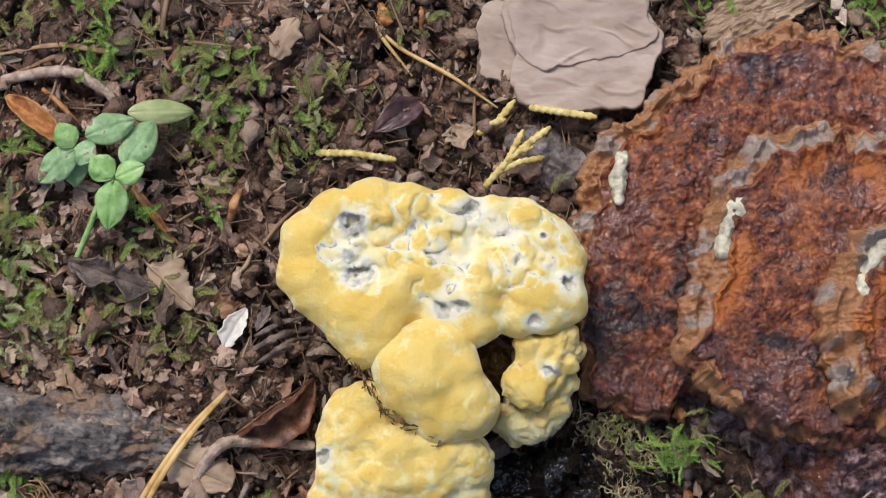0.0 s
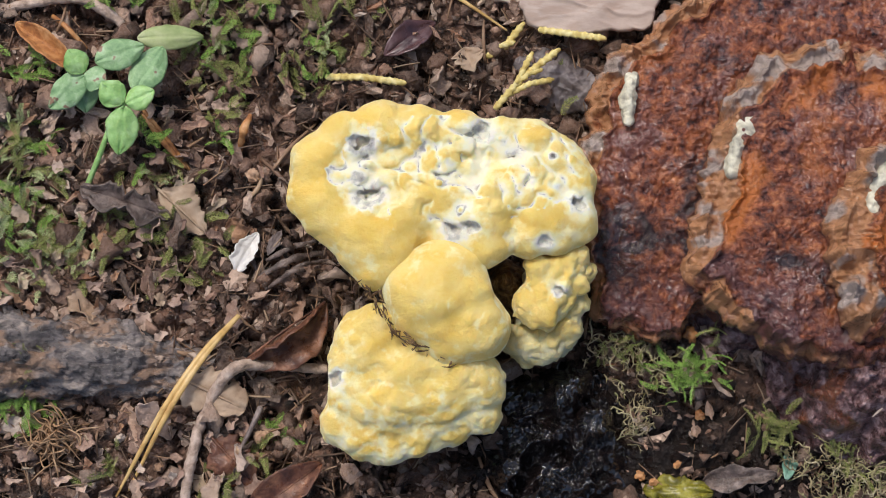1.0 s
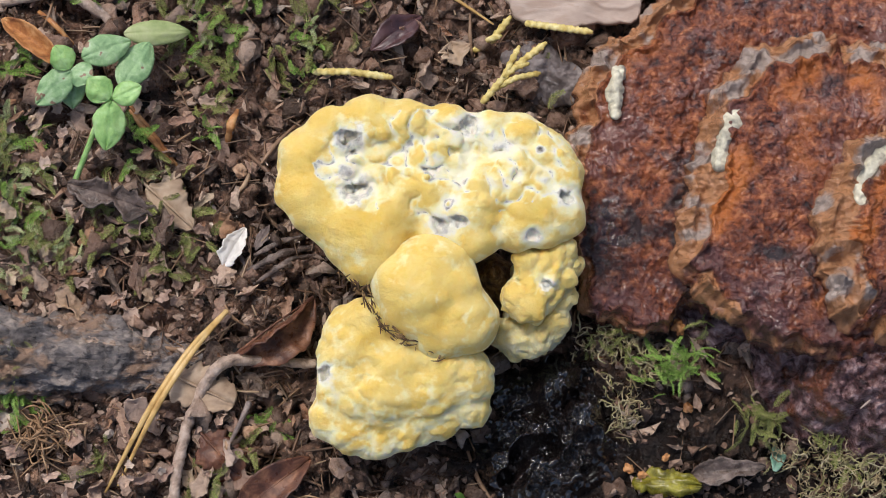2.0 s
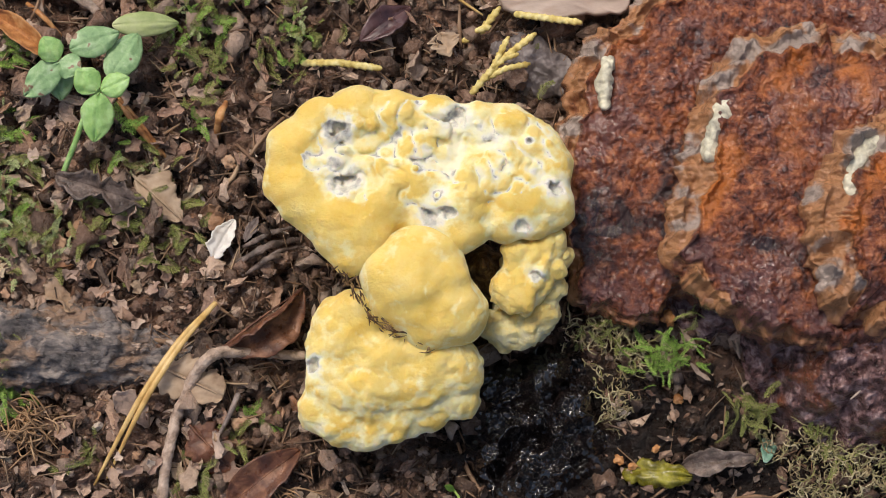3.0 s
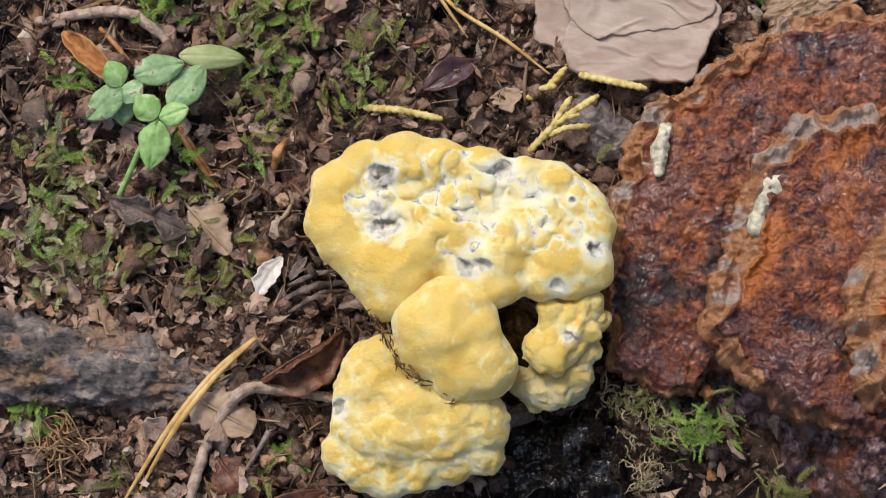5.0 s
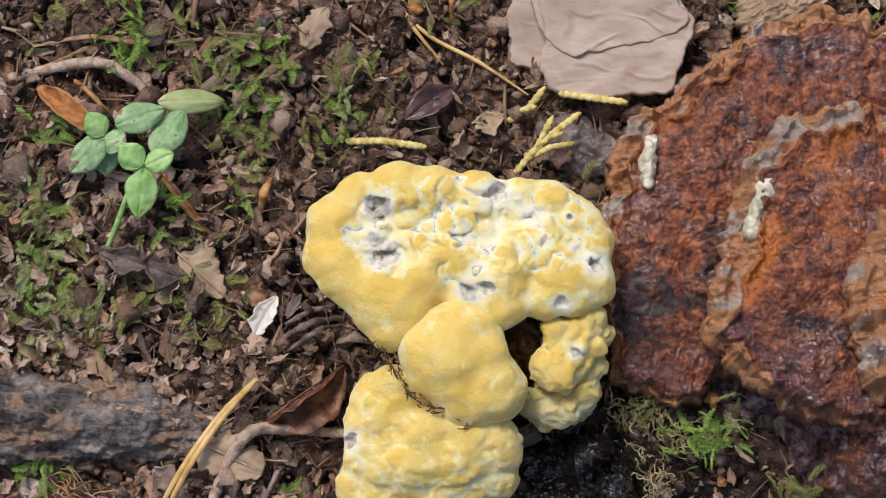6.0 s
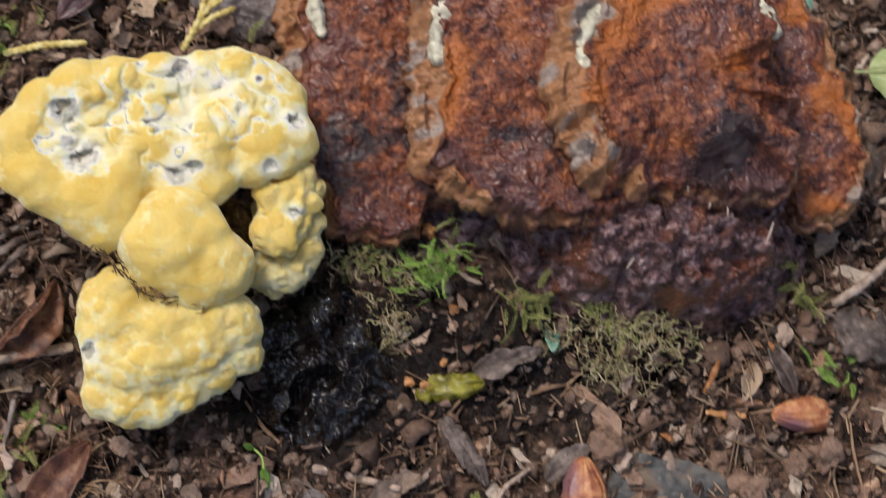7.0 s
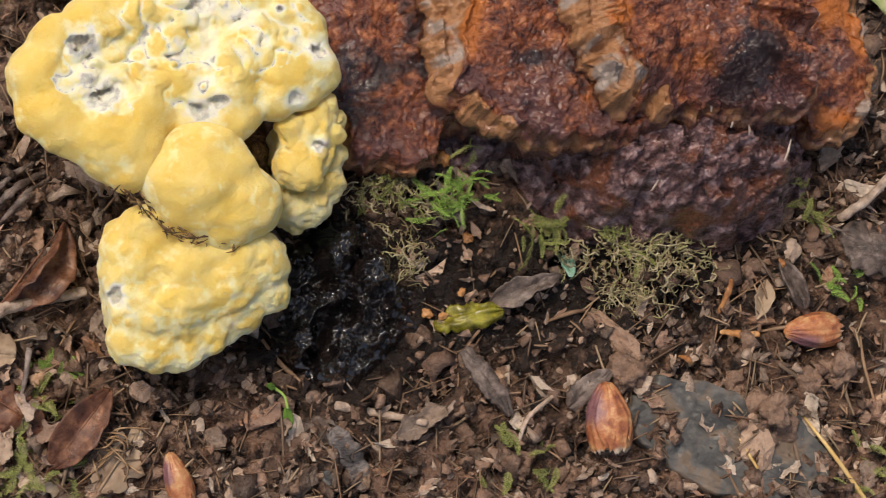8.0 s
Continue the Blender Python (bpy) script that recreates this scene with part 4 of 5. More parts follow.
for x, y, rx, ry, turn, sd in ((-0.0775, -0.0545, 0.0075, 0.0032, -25, 71), (-0.092, -0.051, 0.005, 0.0028, 15, 72), (-0.0655, -0.0585, 0.005, 0.0025, -10, 73), (-0.101, -0.0605, 0.0045, 0.002, 30, 74)):
    part("bark_patch", mesh_of("bark_patch", *plate(x, y, rx * 0.8, ry * 0.8, turn, 0.0118 - max(0, x + 0.09) * 0.13, 0.005, sd, 0.45, (0.05, -0.1), 0.0006, 20, 90, 2.0, 3.4), M_TWIG), root, "exposed pale brown wood patch")
solo("flat_stone", mesh_of("flat_stone", *plate(0.166, -0.157, 0.034, 0.017, -42, on(0.166, -0.157, 0.0012), 0.006, 62, 0.3, (0.0, 0.0), 0.0007, 60, 240, 2.2, 1.5), M_STONE),
     "flat grey slate stone with faint moss stains in soil", "stone")


# ---- needles, twigs, sprigs ----
def bar(name, pts, radii, mat, label, category, group="", sides=8, rough=0.0, rough_size=0.003, fine=8, flat=1.0, seed=1.0):
    v, f = tube([at(*p) for p in pts], [r * MM for r in radii], sides, fine, seed, rough, rough_size, flat)
    return solo(name, mesh_of(name, v, f, mat), label, category, group)


NEEDLES = "pine needles on the soil"
bar("pine_needle", [(-39, -45, 4), (-50, -58, 11), (-62, -76, 9), (-75.8, -100, 4)], [0.8, 0.95, 0.95, 0.4], M_NEEDLE, "long golden dry pine needle on soil", "needle", NEEDLES, flat=0.6)
bar("pine_needle", [(-39, -45, 4), (-49, -58.5, 11), (-60, -76, 9), (-72, -98, 4)], [0.7, 0.9, 0.9, 0.35], M_NEEDLE, "long golden dry pine needle on soil", "needle", NEEDLES, flat=0.6)
bar("pine_needle", [(-87, -78, 2), (-62, -73.5, 3), (-40.7, -72, 2)], [0.4, 0.6, 0.5], M_STRAW, "dull brown pine needle under a tan leaf", "needle", NEEDLES)
bar("pine_needle", [(1.2, 78, 3), (12, 66, 4), (28, 56, 4), (43.4, 46, 2)], [0.45, 0.7, 0.7, 0.3], M_NEEDLE, "long tan pine needle beside the bark flake", "needle", NEEDLES)
bar("pine_needle", [(1.2, 79, 2), (7, 69, 3), (16.6, 57.3, 2)], [0.45, 0.7, 0.35], M_NEEDLE, "tan pine needle on soil", "needle", NEEDLES)
bar("pine_needle", [(-70.8, 19.6, 3), (-64, 10, 3), (-56.4, 1.8, 2)], [0.7, 0.95, 0.6], M_ORANGE, "orange-brown pine needle under the seedling", "needle", NEEDLES)
bar("pine_needle", [(-69.4, 18.8, 3), (-62, 9.8, 3), (-55.2, 1.2, 2)], [0.6, 0.85, 0.6], M_ORANGE, "orange-brown pine needle under the seedling", "needle", NEEDLES)
bar("pine_needle", [(-60.4, 80, 4), (-61.4, 73, 5), (-62.1, 67, 3)], [0.9, 0.9, 0.7], M_STRAW, "short tan needle on moss", "needle", NEEDLES)
bar("pine_needle", [(-112, 60, 4), (-94, 63, 5), (-77.6, 61.3, 4), (-59, 63.4, 3)], [0.5, 0.9, 0.9, 0.5], M_FIBRE, "brown dead stalk on moss", "needle", NEEDLES, rough=0.5, rough_size=0.004, flat=0.5)
bar("pine_needle", [(-112, 52, 3), (-95, 60, 4), (-80, 68, 4)], [0.8, 0.8, 0.4], M_FIBRE, "brown dead stalk on moss", "needle", NEEDLES, rough=0.5, rough_size=0.004, flat=0.5)
bar("pine_needle", [(-55, 65, 3), (-40, 63, 3)], [0.5, 0.3], M_STRAW, "pale thin stalk on soil", "needle", NEEDLES)
bar("pine_needle", [(-24.7, 77, 3), (-15, 71, 3), (-6.6, 64.3, 3)], [0.5, 0.6, 0.4], M_STRAW, "thin grey-brown stalk on soil", "needle", NEEDLES)
bar("pine_needle", [(-98.3, 49, 4), (-93, 44, 4), (-87.4, 38.3, 3)], [0.7, 0.9, 0.6], M_ORANGE, "orange stalk beside the seedling", "needle", NEEDLES)
bar("pine_needle", [(189, -154.2, 2), (193, -168, 3), (200, -186, 3)], [0.45, 0.7, 0.7], M_NEEDLE, "golden dry pine needle on soil", "needle", NEEDLES)
bar("pine_needle", [(166.1, -154, 4), (167.3, -165, 4)], [0.5, 0.45], M_NEEDLE, "pale needle piece on grey stone", "needle", NEEDLES)
bar("twig", [(-12.2, -61, 4), (-28, -60.5, 6), (-40, -62, 6), (-48, -73, 5), (-53, -90, 4), (-56, -112, 3)], [1.5, 1.55, 1.9, 1.6, 1.75, 1.8], M_TWIG, "knobbly pale brown forked twig on soil", "twig", "", 12, 0.4, 0.0022, 16)
bar("twig", [(-120, 51, 4), (-93.2, 54, 5), (-82, 50, 5), (-75.3, 44.9, 3)], [1.6, 1.8, 1.7, 1.2], M_TWIG, "rough brown twig beside the seedling", "twig", "", 12, 0.4, 0.0022, 14)
bar("twig", [(49.8, -111.8, 2), (62, -117.5, 3), (72.5, -124.2, 2)], [1.3, 1.4, 1.0], M_TWIG, "straight brown twig on soil", "twig", "", 10, 0.25, 0.003, 12)
bar("twig", [(218.9, -99, 3), (228, -95.5, 5), (245, -87, 5)], [1.6, 1.4, 1.4], M_TWIG, "pinkish brown twig beside the fungus", "twig", "", 12, 0.35, 0.003, 12)
bar("twig", [(99, -137, 2), (104, -131, 3), (113, -127, 3)], [0.6, 0.8, 0.6], M_TWIG, "thin crooked twig on soil", "twig", "", 8, 0.3, 0.003, 8)
bar("twig", [(-44.9, -9.7, 2), (-38, -22, 3), (-30.7, -36.2, 2)], [0.6, 0.8, 0.6], M_BARK_GREY, "thin dark stalk on soil", "twig", "", 8, 0.2, 0.003, 8)
bar("twig", [(-32, -72.9, 3), (-36, -82, 3), (-41.3, -91.8, 2)], [0.9, 0.7, 0.4], M_BARK_GREY, "grey stalk with a pale broken tip", "twig", "", 8, 0.2, 0.003, 8)
for (x0, y0, x1, y1, r) in ((-33, -32.5, -13, -23.5, 1.3), (-30, -35.5, -14, -28.5, 1.1), (-31, -27.5, -16, -21, 0.9), (-27, -33, -12, -26, 0.8)):
    bar("twig", [(x0, y0, 2), ((x0 + x1) / 2, (y0 + y1) / 2 + 0.6, 4), (x1, y1, 3)], [r * 0.5, r, r * 0.6], M_WETLEAF, "dark rotten stick beside the yellow fungus", "twig", "rotten sticks", 10, 0.8, 0.003, 14, 0.6, x0)
for (x0, y0, x1, y1, r) in ((-36.3, 18, -40, 7.2, 1.2), (180, -105.5, 172, -116.5, 0.9), (171, -122.5, 183, -126.5, 1.2), (195, -106, 196, -110, 1.0), (155, -126, 158, -129, 1.0), (6, 80, 9, 73, 2.2), (19.1, 79, 19.3, 71, 0.9)):
    bar("bud_scale", [(x0, y0, 3), ((x0 + x1) / 2, (y0 + y1) / 2, 4.5), (x1, y1, 3)], [r * 0.5, r, r * 0.7], M_ORANGE, "small orange bud scale on soil", "bud scale", "orange bud scales", 10, 0.8, 0.0022, 10, 0.6)


def sprig(name, main, twigs, label):
    """A flattened sprig of overlapping scale leaves."""
    ob = thing(name, label, "sprig", "yellowed conifer sprigs")
    for pts, r in [(main, 1.15)] + [(t, 0.95) for t in twigs]:
        P = np.array([at(*p) for p in pts])
        seg = np.linalg.norm(np.diff(P, axis=0), axis=1)
        length = seg.sum()
        n = max(4, int(length / 0.0016))
        dist = np.concatenate([[0], np.cumsum(seg)])
        s = np.linspace(0, length, n * 4)
        line = np.stack([np.interp(s, dist, P[:, k]) for k in range(3)], 1)
        rad = r * MM * np.clip((length - s) / 0.003 + 0.45, 0.3, 1)
        v, f = tube(line, rad, 8, 1, 1, 0.0, 0.0015, 0.75)
        rings = v[:-2].reshape(-1, 8, 3)
        mid = rings.mean(1, keepdims=True)
        step_ = (s / 0.0024)[:, None] + np.array([0, 0, 0.5, 0.5, 0, 0, 0.5, 0.5])[None]
        swell = 0.74 + 0.5 * (step_ % 1) ** 1.2
        v[:-2] = (mid + (rings - mid) * swell[:, :, None]).reshape(-1, 3)
        part("scale_twig", mesh_of("scale_twig", v, f, M_SPRIG), ob)
    return ob


sprig("conifer_sprig", [(39.5, 20, 8), (47, 28, 12), (53, 33, 13), (59.4, 38, 13)], [[(46, 27, 12), (49, 33, 13), (51, 37, 12)], [(43, 24, 11), (50, 26.5, 13), (57.6, 28.8, 13)], [(49.5, 30, 13), (54, 31.5, 13)]],
      "pale yellow branched conifer sprig against grey bark")
sprig("conifer_sprig", [(53, 44.3, 12), (62, 43.2, 12), (73.8, 41.6, 10)], [], "pale yellow conifer sprig under the bark flake")
sprig("conifer_sprig", [(37.2, 37.6, 4), (43, 41, 5), (48.7, 47.8, 6)], [[(41, 40, 5), (46, 42, 6)]], "golden conifer sprig beside grey bark")
sprig("conifer_sprig", [(-13, 30.5, 3), (-2, 29.3, 4), (11.8, 28, 4)], [], "dull yellow conifer sprig above the yellow fungus")


# ---- leaves and husks ----
def leaf_mesh(name, base, tip, width, mat, bend=0.2, cup=0.15, twist=0.0, thick=0.0004, seed=0.0, ragged=0.0, power=0.9, peak=0.45, fold=0.0, n=46, m=19, wave=0.12):
    """A blade from base to tip (metres), with a midrib groove, cupped and bent."""
    b, t = np.array(base, dtype=float), np.array(tip, dtype=float)
    d = t - b
    length = np.linalg.norm(d)
    d /= length
    side = np.cross((0, 0, 1), d)
    side /= np.linalg.norm(side)
    up = np.cross(d, side)
    side, up = side * math.cos(twist) + up * math.sin(twist), up * math.cos(twist) - side * math.sin(twist)

    def fn(u, v):
        w = np.sin(np.pi * np.clip(u, 0.004, 0.996) ** (math.log(0.5) / math.log(peak))) ** power
        s = (v - 0.5) * 2
        e = 1 + 1.9 * ragged * fbm(xyz(u * 5, np.sign(s) * 3, seed), 1.0, 4, seed)
        x = width * 0.5 * w * s * e
        h = bend * length * (u - u * u) * 4 * 0.3 - cup * width * (s * s) * w + fold * width * np.abs(s) * w - 0.04 * width * np.exp(-(s / 0.12) ** 2)
        h = h + wave * width * fbm(xyz(u * 2.5, s * 1.5, seed), 1.0, 2, seed + 1)
        return b + u[..., None] * length * d + x[..., None] * side + h[..., None] * up

    v, f = sheet(fn, n, m, thick)
    return mesh_of(name, v, f, mat)


def blade(name, base, tip, width, mat, label, category, group="", **kw):
    if name != "dead_leaf" or width < 11:
        return solo(name, leaf_mesh(name, at(*base), at(*tip), width * MM, mat, **kw), label, category, group)
    ob = thing(name, label, category, group)
    part("blade", leaf_mesh("blade", at(*base), at(*tip), width * MM, mat, **kw), ob)
    b, t = np.array(at(*base)), np.array(at(*tip))
    rise = kw.get("bend", 0.2) * np.linalg.norm(t - b) * 0.3
    line = [b + (t - b) * u + np.array((0, 0, rise * 4 * (u - u * u) + 0.0002)) for u in (-0.14, 0.0, 0.3, 0.6, 0.92)]
    v, f = tube(line, [0.5 * MM, 0.5 * MM, 0.42 * MM, 0.34 * MM, 0.15 * MM], 7, 6)
    part("midrib", mesh_of("midrib", v, f, mat), ob)
    return ob


seedling = thing("seedling", "small green seedling with rounded opposite leaves in soil", "plant")
v, f = tube([at(-86.7, -6.4, 1), at(-82, 3, 7), at(-77, 14, 13), at(-73.5, 18, 17)], [0.9 * MM, 0.9 * MM, 0.8 * MM, 0.6 * MM], 10, 8)
part("stem", mesh_of("stem", v, f, M_LEAF), seedling)
for (bx, by, tx, ty, w, bz, tz, mat_, cup_) in (
        (-74, 17.5, -80.5, 23.5, 8.2, 18, 20, M_LEAF, 0.10), (-73, 17.5, -64.5, 21.5, 7.2, 18, 20, M_LEAF, 0.10), (-73.5, 17, -75.6, 3.0, 9.6, 17, 10, M_LEAF, 0.08),
        (-71, 22, -63, 38, 9.8, 15, 14, M_LEAF_DULL, 0.06), (-86.5, 27.5, -91, 34.0, 7.4, 16, 19, M_LEAF, 0.12), (-86, 27.5, -79.5, 24.0, 7.8, 15, 16, M_LEAF_DULL, 0.12),
        (-86, 27, -97.5, 18.0, 9.2, 15, 10, M_LEAF_DULL, 0.08), (-87, 27, -86.5, 17.0, 8.0, 14, 9, M_LEAF_DULL, 0.08), (-83, 31, -68.5, 37.0, 9.2, 15, 15, M_LEAF_DULL, 0.06),
        (-71, 40, -51, 42.0, 7.5, 12, 11, M_PALELEAF, 0.12)):
    part("leaf", leaf_mesh("leaf", at(bx, by, bz), at(tx, ty, tz), w * 1.08 * MM, mat_, 0.22, cup_ + 0.06, 0.0, 0.00035, bx, 0.06, 0.68, 0.45, 0.0, 30, 17, 0.10), seedling)
v, f = tube([at(-73.5, 18, 16), at(-79, 23, 14), at(-86, 27.5, 14)], [0.6 * MM] * 3, 8, 6)
part("stem", mesh_of("stem", v, f, M_LEAF), seedling)

blade("dead_leaf", (-38, -60, 2), (-12.5, -40.5, 7), 12.0, M_BROWNLEAF, "dark red-brown curled dead leaf on soil", "leaf", bend=0.4, cup=-0.65, thick=0.0010, seed=3, ragged=0.25, twist=0.75, peak=0.5, power=0.7)
blade("dead_leaf", (-35, -107, 2), (-13.2, -90, 6), 12.0, M_BROWNLEAF, "brown curled dead leaf with dark inside", "leaf", bend=0.5, cup=-0.3, thick=0.0007, seed=4, ragged=0.1, power=0.6)
blade("dead_leaf", (-58, -63.5, 2), (-36.5, -74, 4), 13.5, M_TANLEAF, "torn tan dead leaf under pine needles", "leaf", bend=0.1, cup=0.05, seed=5, ragged=0.5, power=0.4)
blade("dead_leaf", (-109, 45.5, 6), (-87, 28.5, 5), 7.0, M_ORANGE, "folded orange-brown dead leaf beside the seedling", "leaf", bend=0.25, cup=-0.6, thick=0.0006, seed=6, ragged=0.12, power=0.7)
blade("dead_leaf", (-88, -6, 3), (-60, -15, 4), 8.5, M_WETLEAF, "dark curled leaf fragment on soil", "leaf", bend=0.3, cup=-0.3, thick=0.001, seed=7, ragged=0.8, power=0.5)
blade("dead_leaf", (-64, -6, 3), (-50, -19, 4), 12.5, M_TANLEAF, "torn olive-tan leaf on moss", "leaf", bend=0.2, cup=0.1, seed=8, ragged=0.5, power=0.5)
blade("dead_leaf", (5, 37, 3), (21, 49, 6), 9.5, M_PLUM, "dark shiny plum-brown leaf curled on soil", "leaf", bend=0.4, cup=-0.2, thick=0.0008, seed=9, ragged=0.15)
blade("dead_leaf", (-27, 60, 3), (-20, 73, 4), 8.5, M_TANLEAF, "small pale tan leaf fragment on soil", "leaf", bend=0.2, cup=0.1, seed=10, ragged=0.4, power=0.45)
blade("dead_leaf", (30, 40, 3), (33, 32, 4), 9.0, M_TANLEAF, "tan flake of leaf beside conifer sprigs", "leaf", bend=0.2, cup=-0.2, seed=11, ragged=0.4)
blade("dead_leaf", (-46, -83, 2), (-34, -96, 3), 12.0, M_BROWNLEAF, "small brown dead leaf on soil", "leaf", bend=0.2, cup=0.1, seed=14, ragged=0.4, power=0.5)
blade("dead_leaf", (-24, -117, 2), (-8, -103, 3), 13.0, M_TANLEAF, "pale tan dead leaf on soil", "leaf", bend=0.1, cup=0.05, seed=15, ragged=0.4, power=0.45)
blade("dead_leaf", (217, -103, 3), (236, -120, 5), 16.0, M_WETLEAF, "grey-brown dead leaf beside a twig", "leaf", bend=0.3, cup=0.2, seed=16, ragged=0.25, power=0.6)
blade("dead_leaf", (225, -135, 2), (252, -150, 3), 24.0, M_TANLEAF, "large pale brown dead leaf on soil", "leaf", bend=0.1, cup=0.08, seed=17, ragged=0.3, power=0.45)
blade("dead_leaf", (247, -31, 4), (276, -39, 9), 21.0, M_PALELEAF, "pale yellowish-green leaf at the fungus edge", "leaf", bend=0.2, cup=0.1, seed=18, ragged=0.15, power=0.6)
blade("dead_leaf", (85, -97, 3), (106, -98.5, 4), 8.0, M_OLIVE, "yellow-green decaying leaf on soil", "leaf", bend=0.5, cup=0.25, seed=19, ragged=0.45, power=0.45, wave=0.3)
blade("dead_leaf", (103, -95, 3), (125, -93, 4), 7.0, M_WETLEAF, "dark brown wet dead leaf below the fungus", "leaf", bend=0.3, cup=-0.2, seed=20, ragged=0.4, power=0.6)
blade("dead_leaf", (195, -107, 4), (199, -123, 4), 6.0, M_WETLEAF, "grey-brown curled stub of leaf on soil", "leaf", bend=0.2, cup=-0.5, thick=0.001, seed=21, ragged=0.1, power=0.4)
blade("dead_leaf", (190, -111, 3), (183, -122, 4), 6.0, M_TANLEAF, "narrow pinkish dead leaf on soil", "leaf", bend=0.3, cup=-0.3, seed=22, ragged=0.2)
blade("dead_leaf", (38, -114, 2), (49, -121, 3), 8.0, M_WETLEAF, "small purplish-grey leaf scrap on soil", "leaf", bend=0.2, cup=0.1, seed=23, ragged=0.2, power=0.5)
blade("wood_chip", (47, -118, 2), (52, -138, 3), 8.5, M_ROOT, "dark split wood chip on soil", "wood chip", bend=0.05, cup=0.05, thick=0.0016, seed=24, ragged=0.35, power=0.35)
blade("wood_chip", (91, -106, 2), (99, -129, 4), 6.0, M_WETLEAF, "crumbling brown wood chip on soil", "wood chip", bend=0.2, cup=0.1, thick=0.0018, seed=25, ragged=0.5, power=0.4)
blade("white_flake", (-40.5, -30.5, 3), (-33.5, -19, 6), 7.0, M_SHELL, "white torn papery flake on soil", "flake", bend=0.3, cup=-0.25, seed=12, ragged=0.32, power=0.6)
blade("white_flake", (-30.5, -26, 3), (-26.5, -17.5, 5), 3.4, M_BARK_GREY, "small grey papery flake on soil", "flake", bend=0.2, cup=-0.2, seed=13, ragged=0.2)
blade("green_chip", (130.5, -87, 3), (127.5, -94.5, 5), 4.8, M_GREEN_BIT, "small blue-green leaf chip below the fungus", "leaf chip", bend=0.2, cup=-0.2, thick=0.0006, seed=26, ragged=0.1, power=0.5)
sprout = thing("sprout", "tiny bright green sprout in dark soil", "plant")
v, f = tube([at(33, -101.5, 2), at(35.2, -105, 5), at(35, -109, 5)], [0.45 * MM, 0.4 * MM, 0.4 * MM], 8, 8)
part("stem", mesh_of("stem", v, f, M_MOSS_BRIGHT), sprout)
part("leaf", leaf_mesh("leaf", at(35, -108, 5), at(35, -115.5, 4), 3.0 * MM, M_MOSS_BRIGHT, 0.1, 0.1), sprout)
part("leaf", leaf_mesh("leaf", at(33.5, -102, 3), at(30.5, -101, 4), 2.2 * MM, M_MOSS_BRIGHT, 0.1, 0.1), sprout)


def husk(base, tip, width, label):
    """A fat bud husk: three papery scales wrapped round a core, torn at the open end."""
    ob = thing("bud_husk", label, "bud husk", "fallen bud husks")
    b, t = np.array(at(*base)), np.array(at(*tip))
    d = t - b
    side = np.cross((0, 0, 1), d)
    side /= np.linalg.norm(side)
    up = np.cross(d, side)
    up /= np.linalg.norm(up)
    w = width * MM

    def profile(u):
        return w * (0.10 + 0.40 * np.sin(np.pi * np.clip(u * 0.78, 0, 1)) ** 0.8)

    def shades(v):
        u = (v - b) @ d / (d @ d)
        s = (v - b) @ side / w
        return {"pale": smooth(0.82, 1.08, u) + 0.35 * fbm(v, 0.002, 3, base[0]) * smooth(0.5, 1.0, u), "plum": smooth(0.15, -0.45, s) * smooth(0.95, 0.3, u)}

    v, f = tube([b + d * k for k in (0.0, 0.2, 0.45, 0.7, 0.9)], [profile(np.array(k)) * 0.92 for k in (0.0, 0.2, 0.45, 0.7, 0.9)], 28, 8, 2, 0.25, 0.004, 0.85)
    part("core", mesh_of("core", v, f, M_HUSK, shades(v)), ob)
    for turn, half, off, sd in ((0.5, 1.15, 1.0, 1.0), (2.6, 1.1, 1.0, 2.0), (1.55, 0.85, 1.07, 3.0)):
        def scale(u, q):
            s = (q - 0.5) * 2
            torn = 1 + 0.22 * fbm(xyz(s * 3, sd * 3 + base[0], 0.0), 1.0, 3, sd) - 0.10 * s * s
            uu = u * torn
            a = turn + s * half * (0.45 + 0.6 * np.sin(np.pi * np.clip(0.12 + u * 0.72, 0, 1)))
            r = profile(np.clip(uu, 0, 1.05)) * off * (1 + 0.06 * np.abs(s) ** 3) + w * 0.012 * np.sin(s * 13 + sd) + w * 0.05 * fbm(xyz(s * 1.5, u * 2, sd), 1.0, 2, sd)
            return b + uu[..., None] * d + (r * np.cos(a))[..., None] * side + (r * 0.85 * np.sin(a))[..., None] * up
        v, f = sheet(scale, 30, 26, 0.00035)
        part("scale", mesh_of("scale", v, [f], M_HUSK, shades(v)), ob)
    return ob


husk((128.5, -127.5, 4), (125.0, -147.5, 4), 13.5, "reddish-brown papery bud husk on soil beside stone")
husk((191.0, -128, 4), (209.0, -131.5, 4), 10.5, "brownish-red bud husk with a pale open end")
husk((-2, -112, 3), (-1, -127, 3), 7.5, "small tan bud husk on soil")
blade("dead_leaf", (117, -131.5, 4), (131.5, -124.5, 6), 9.0, M_WETLEAF, "grey-green lichen-covered flake over a bud husk", "leaf", bend=0.2, cup=0.1, seed=31, ragged=0.3, power=0.5)


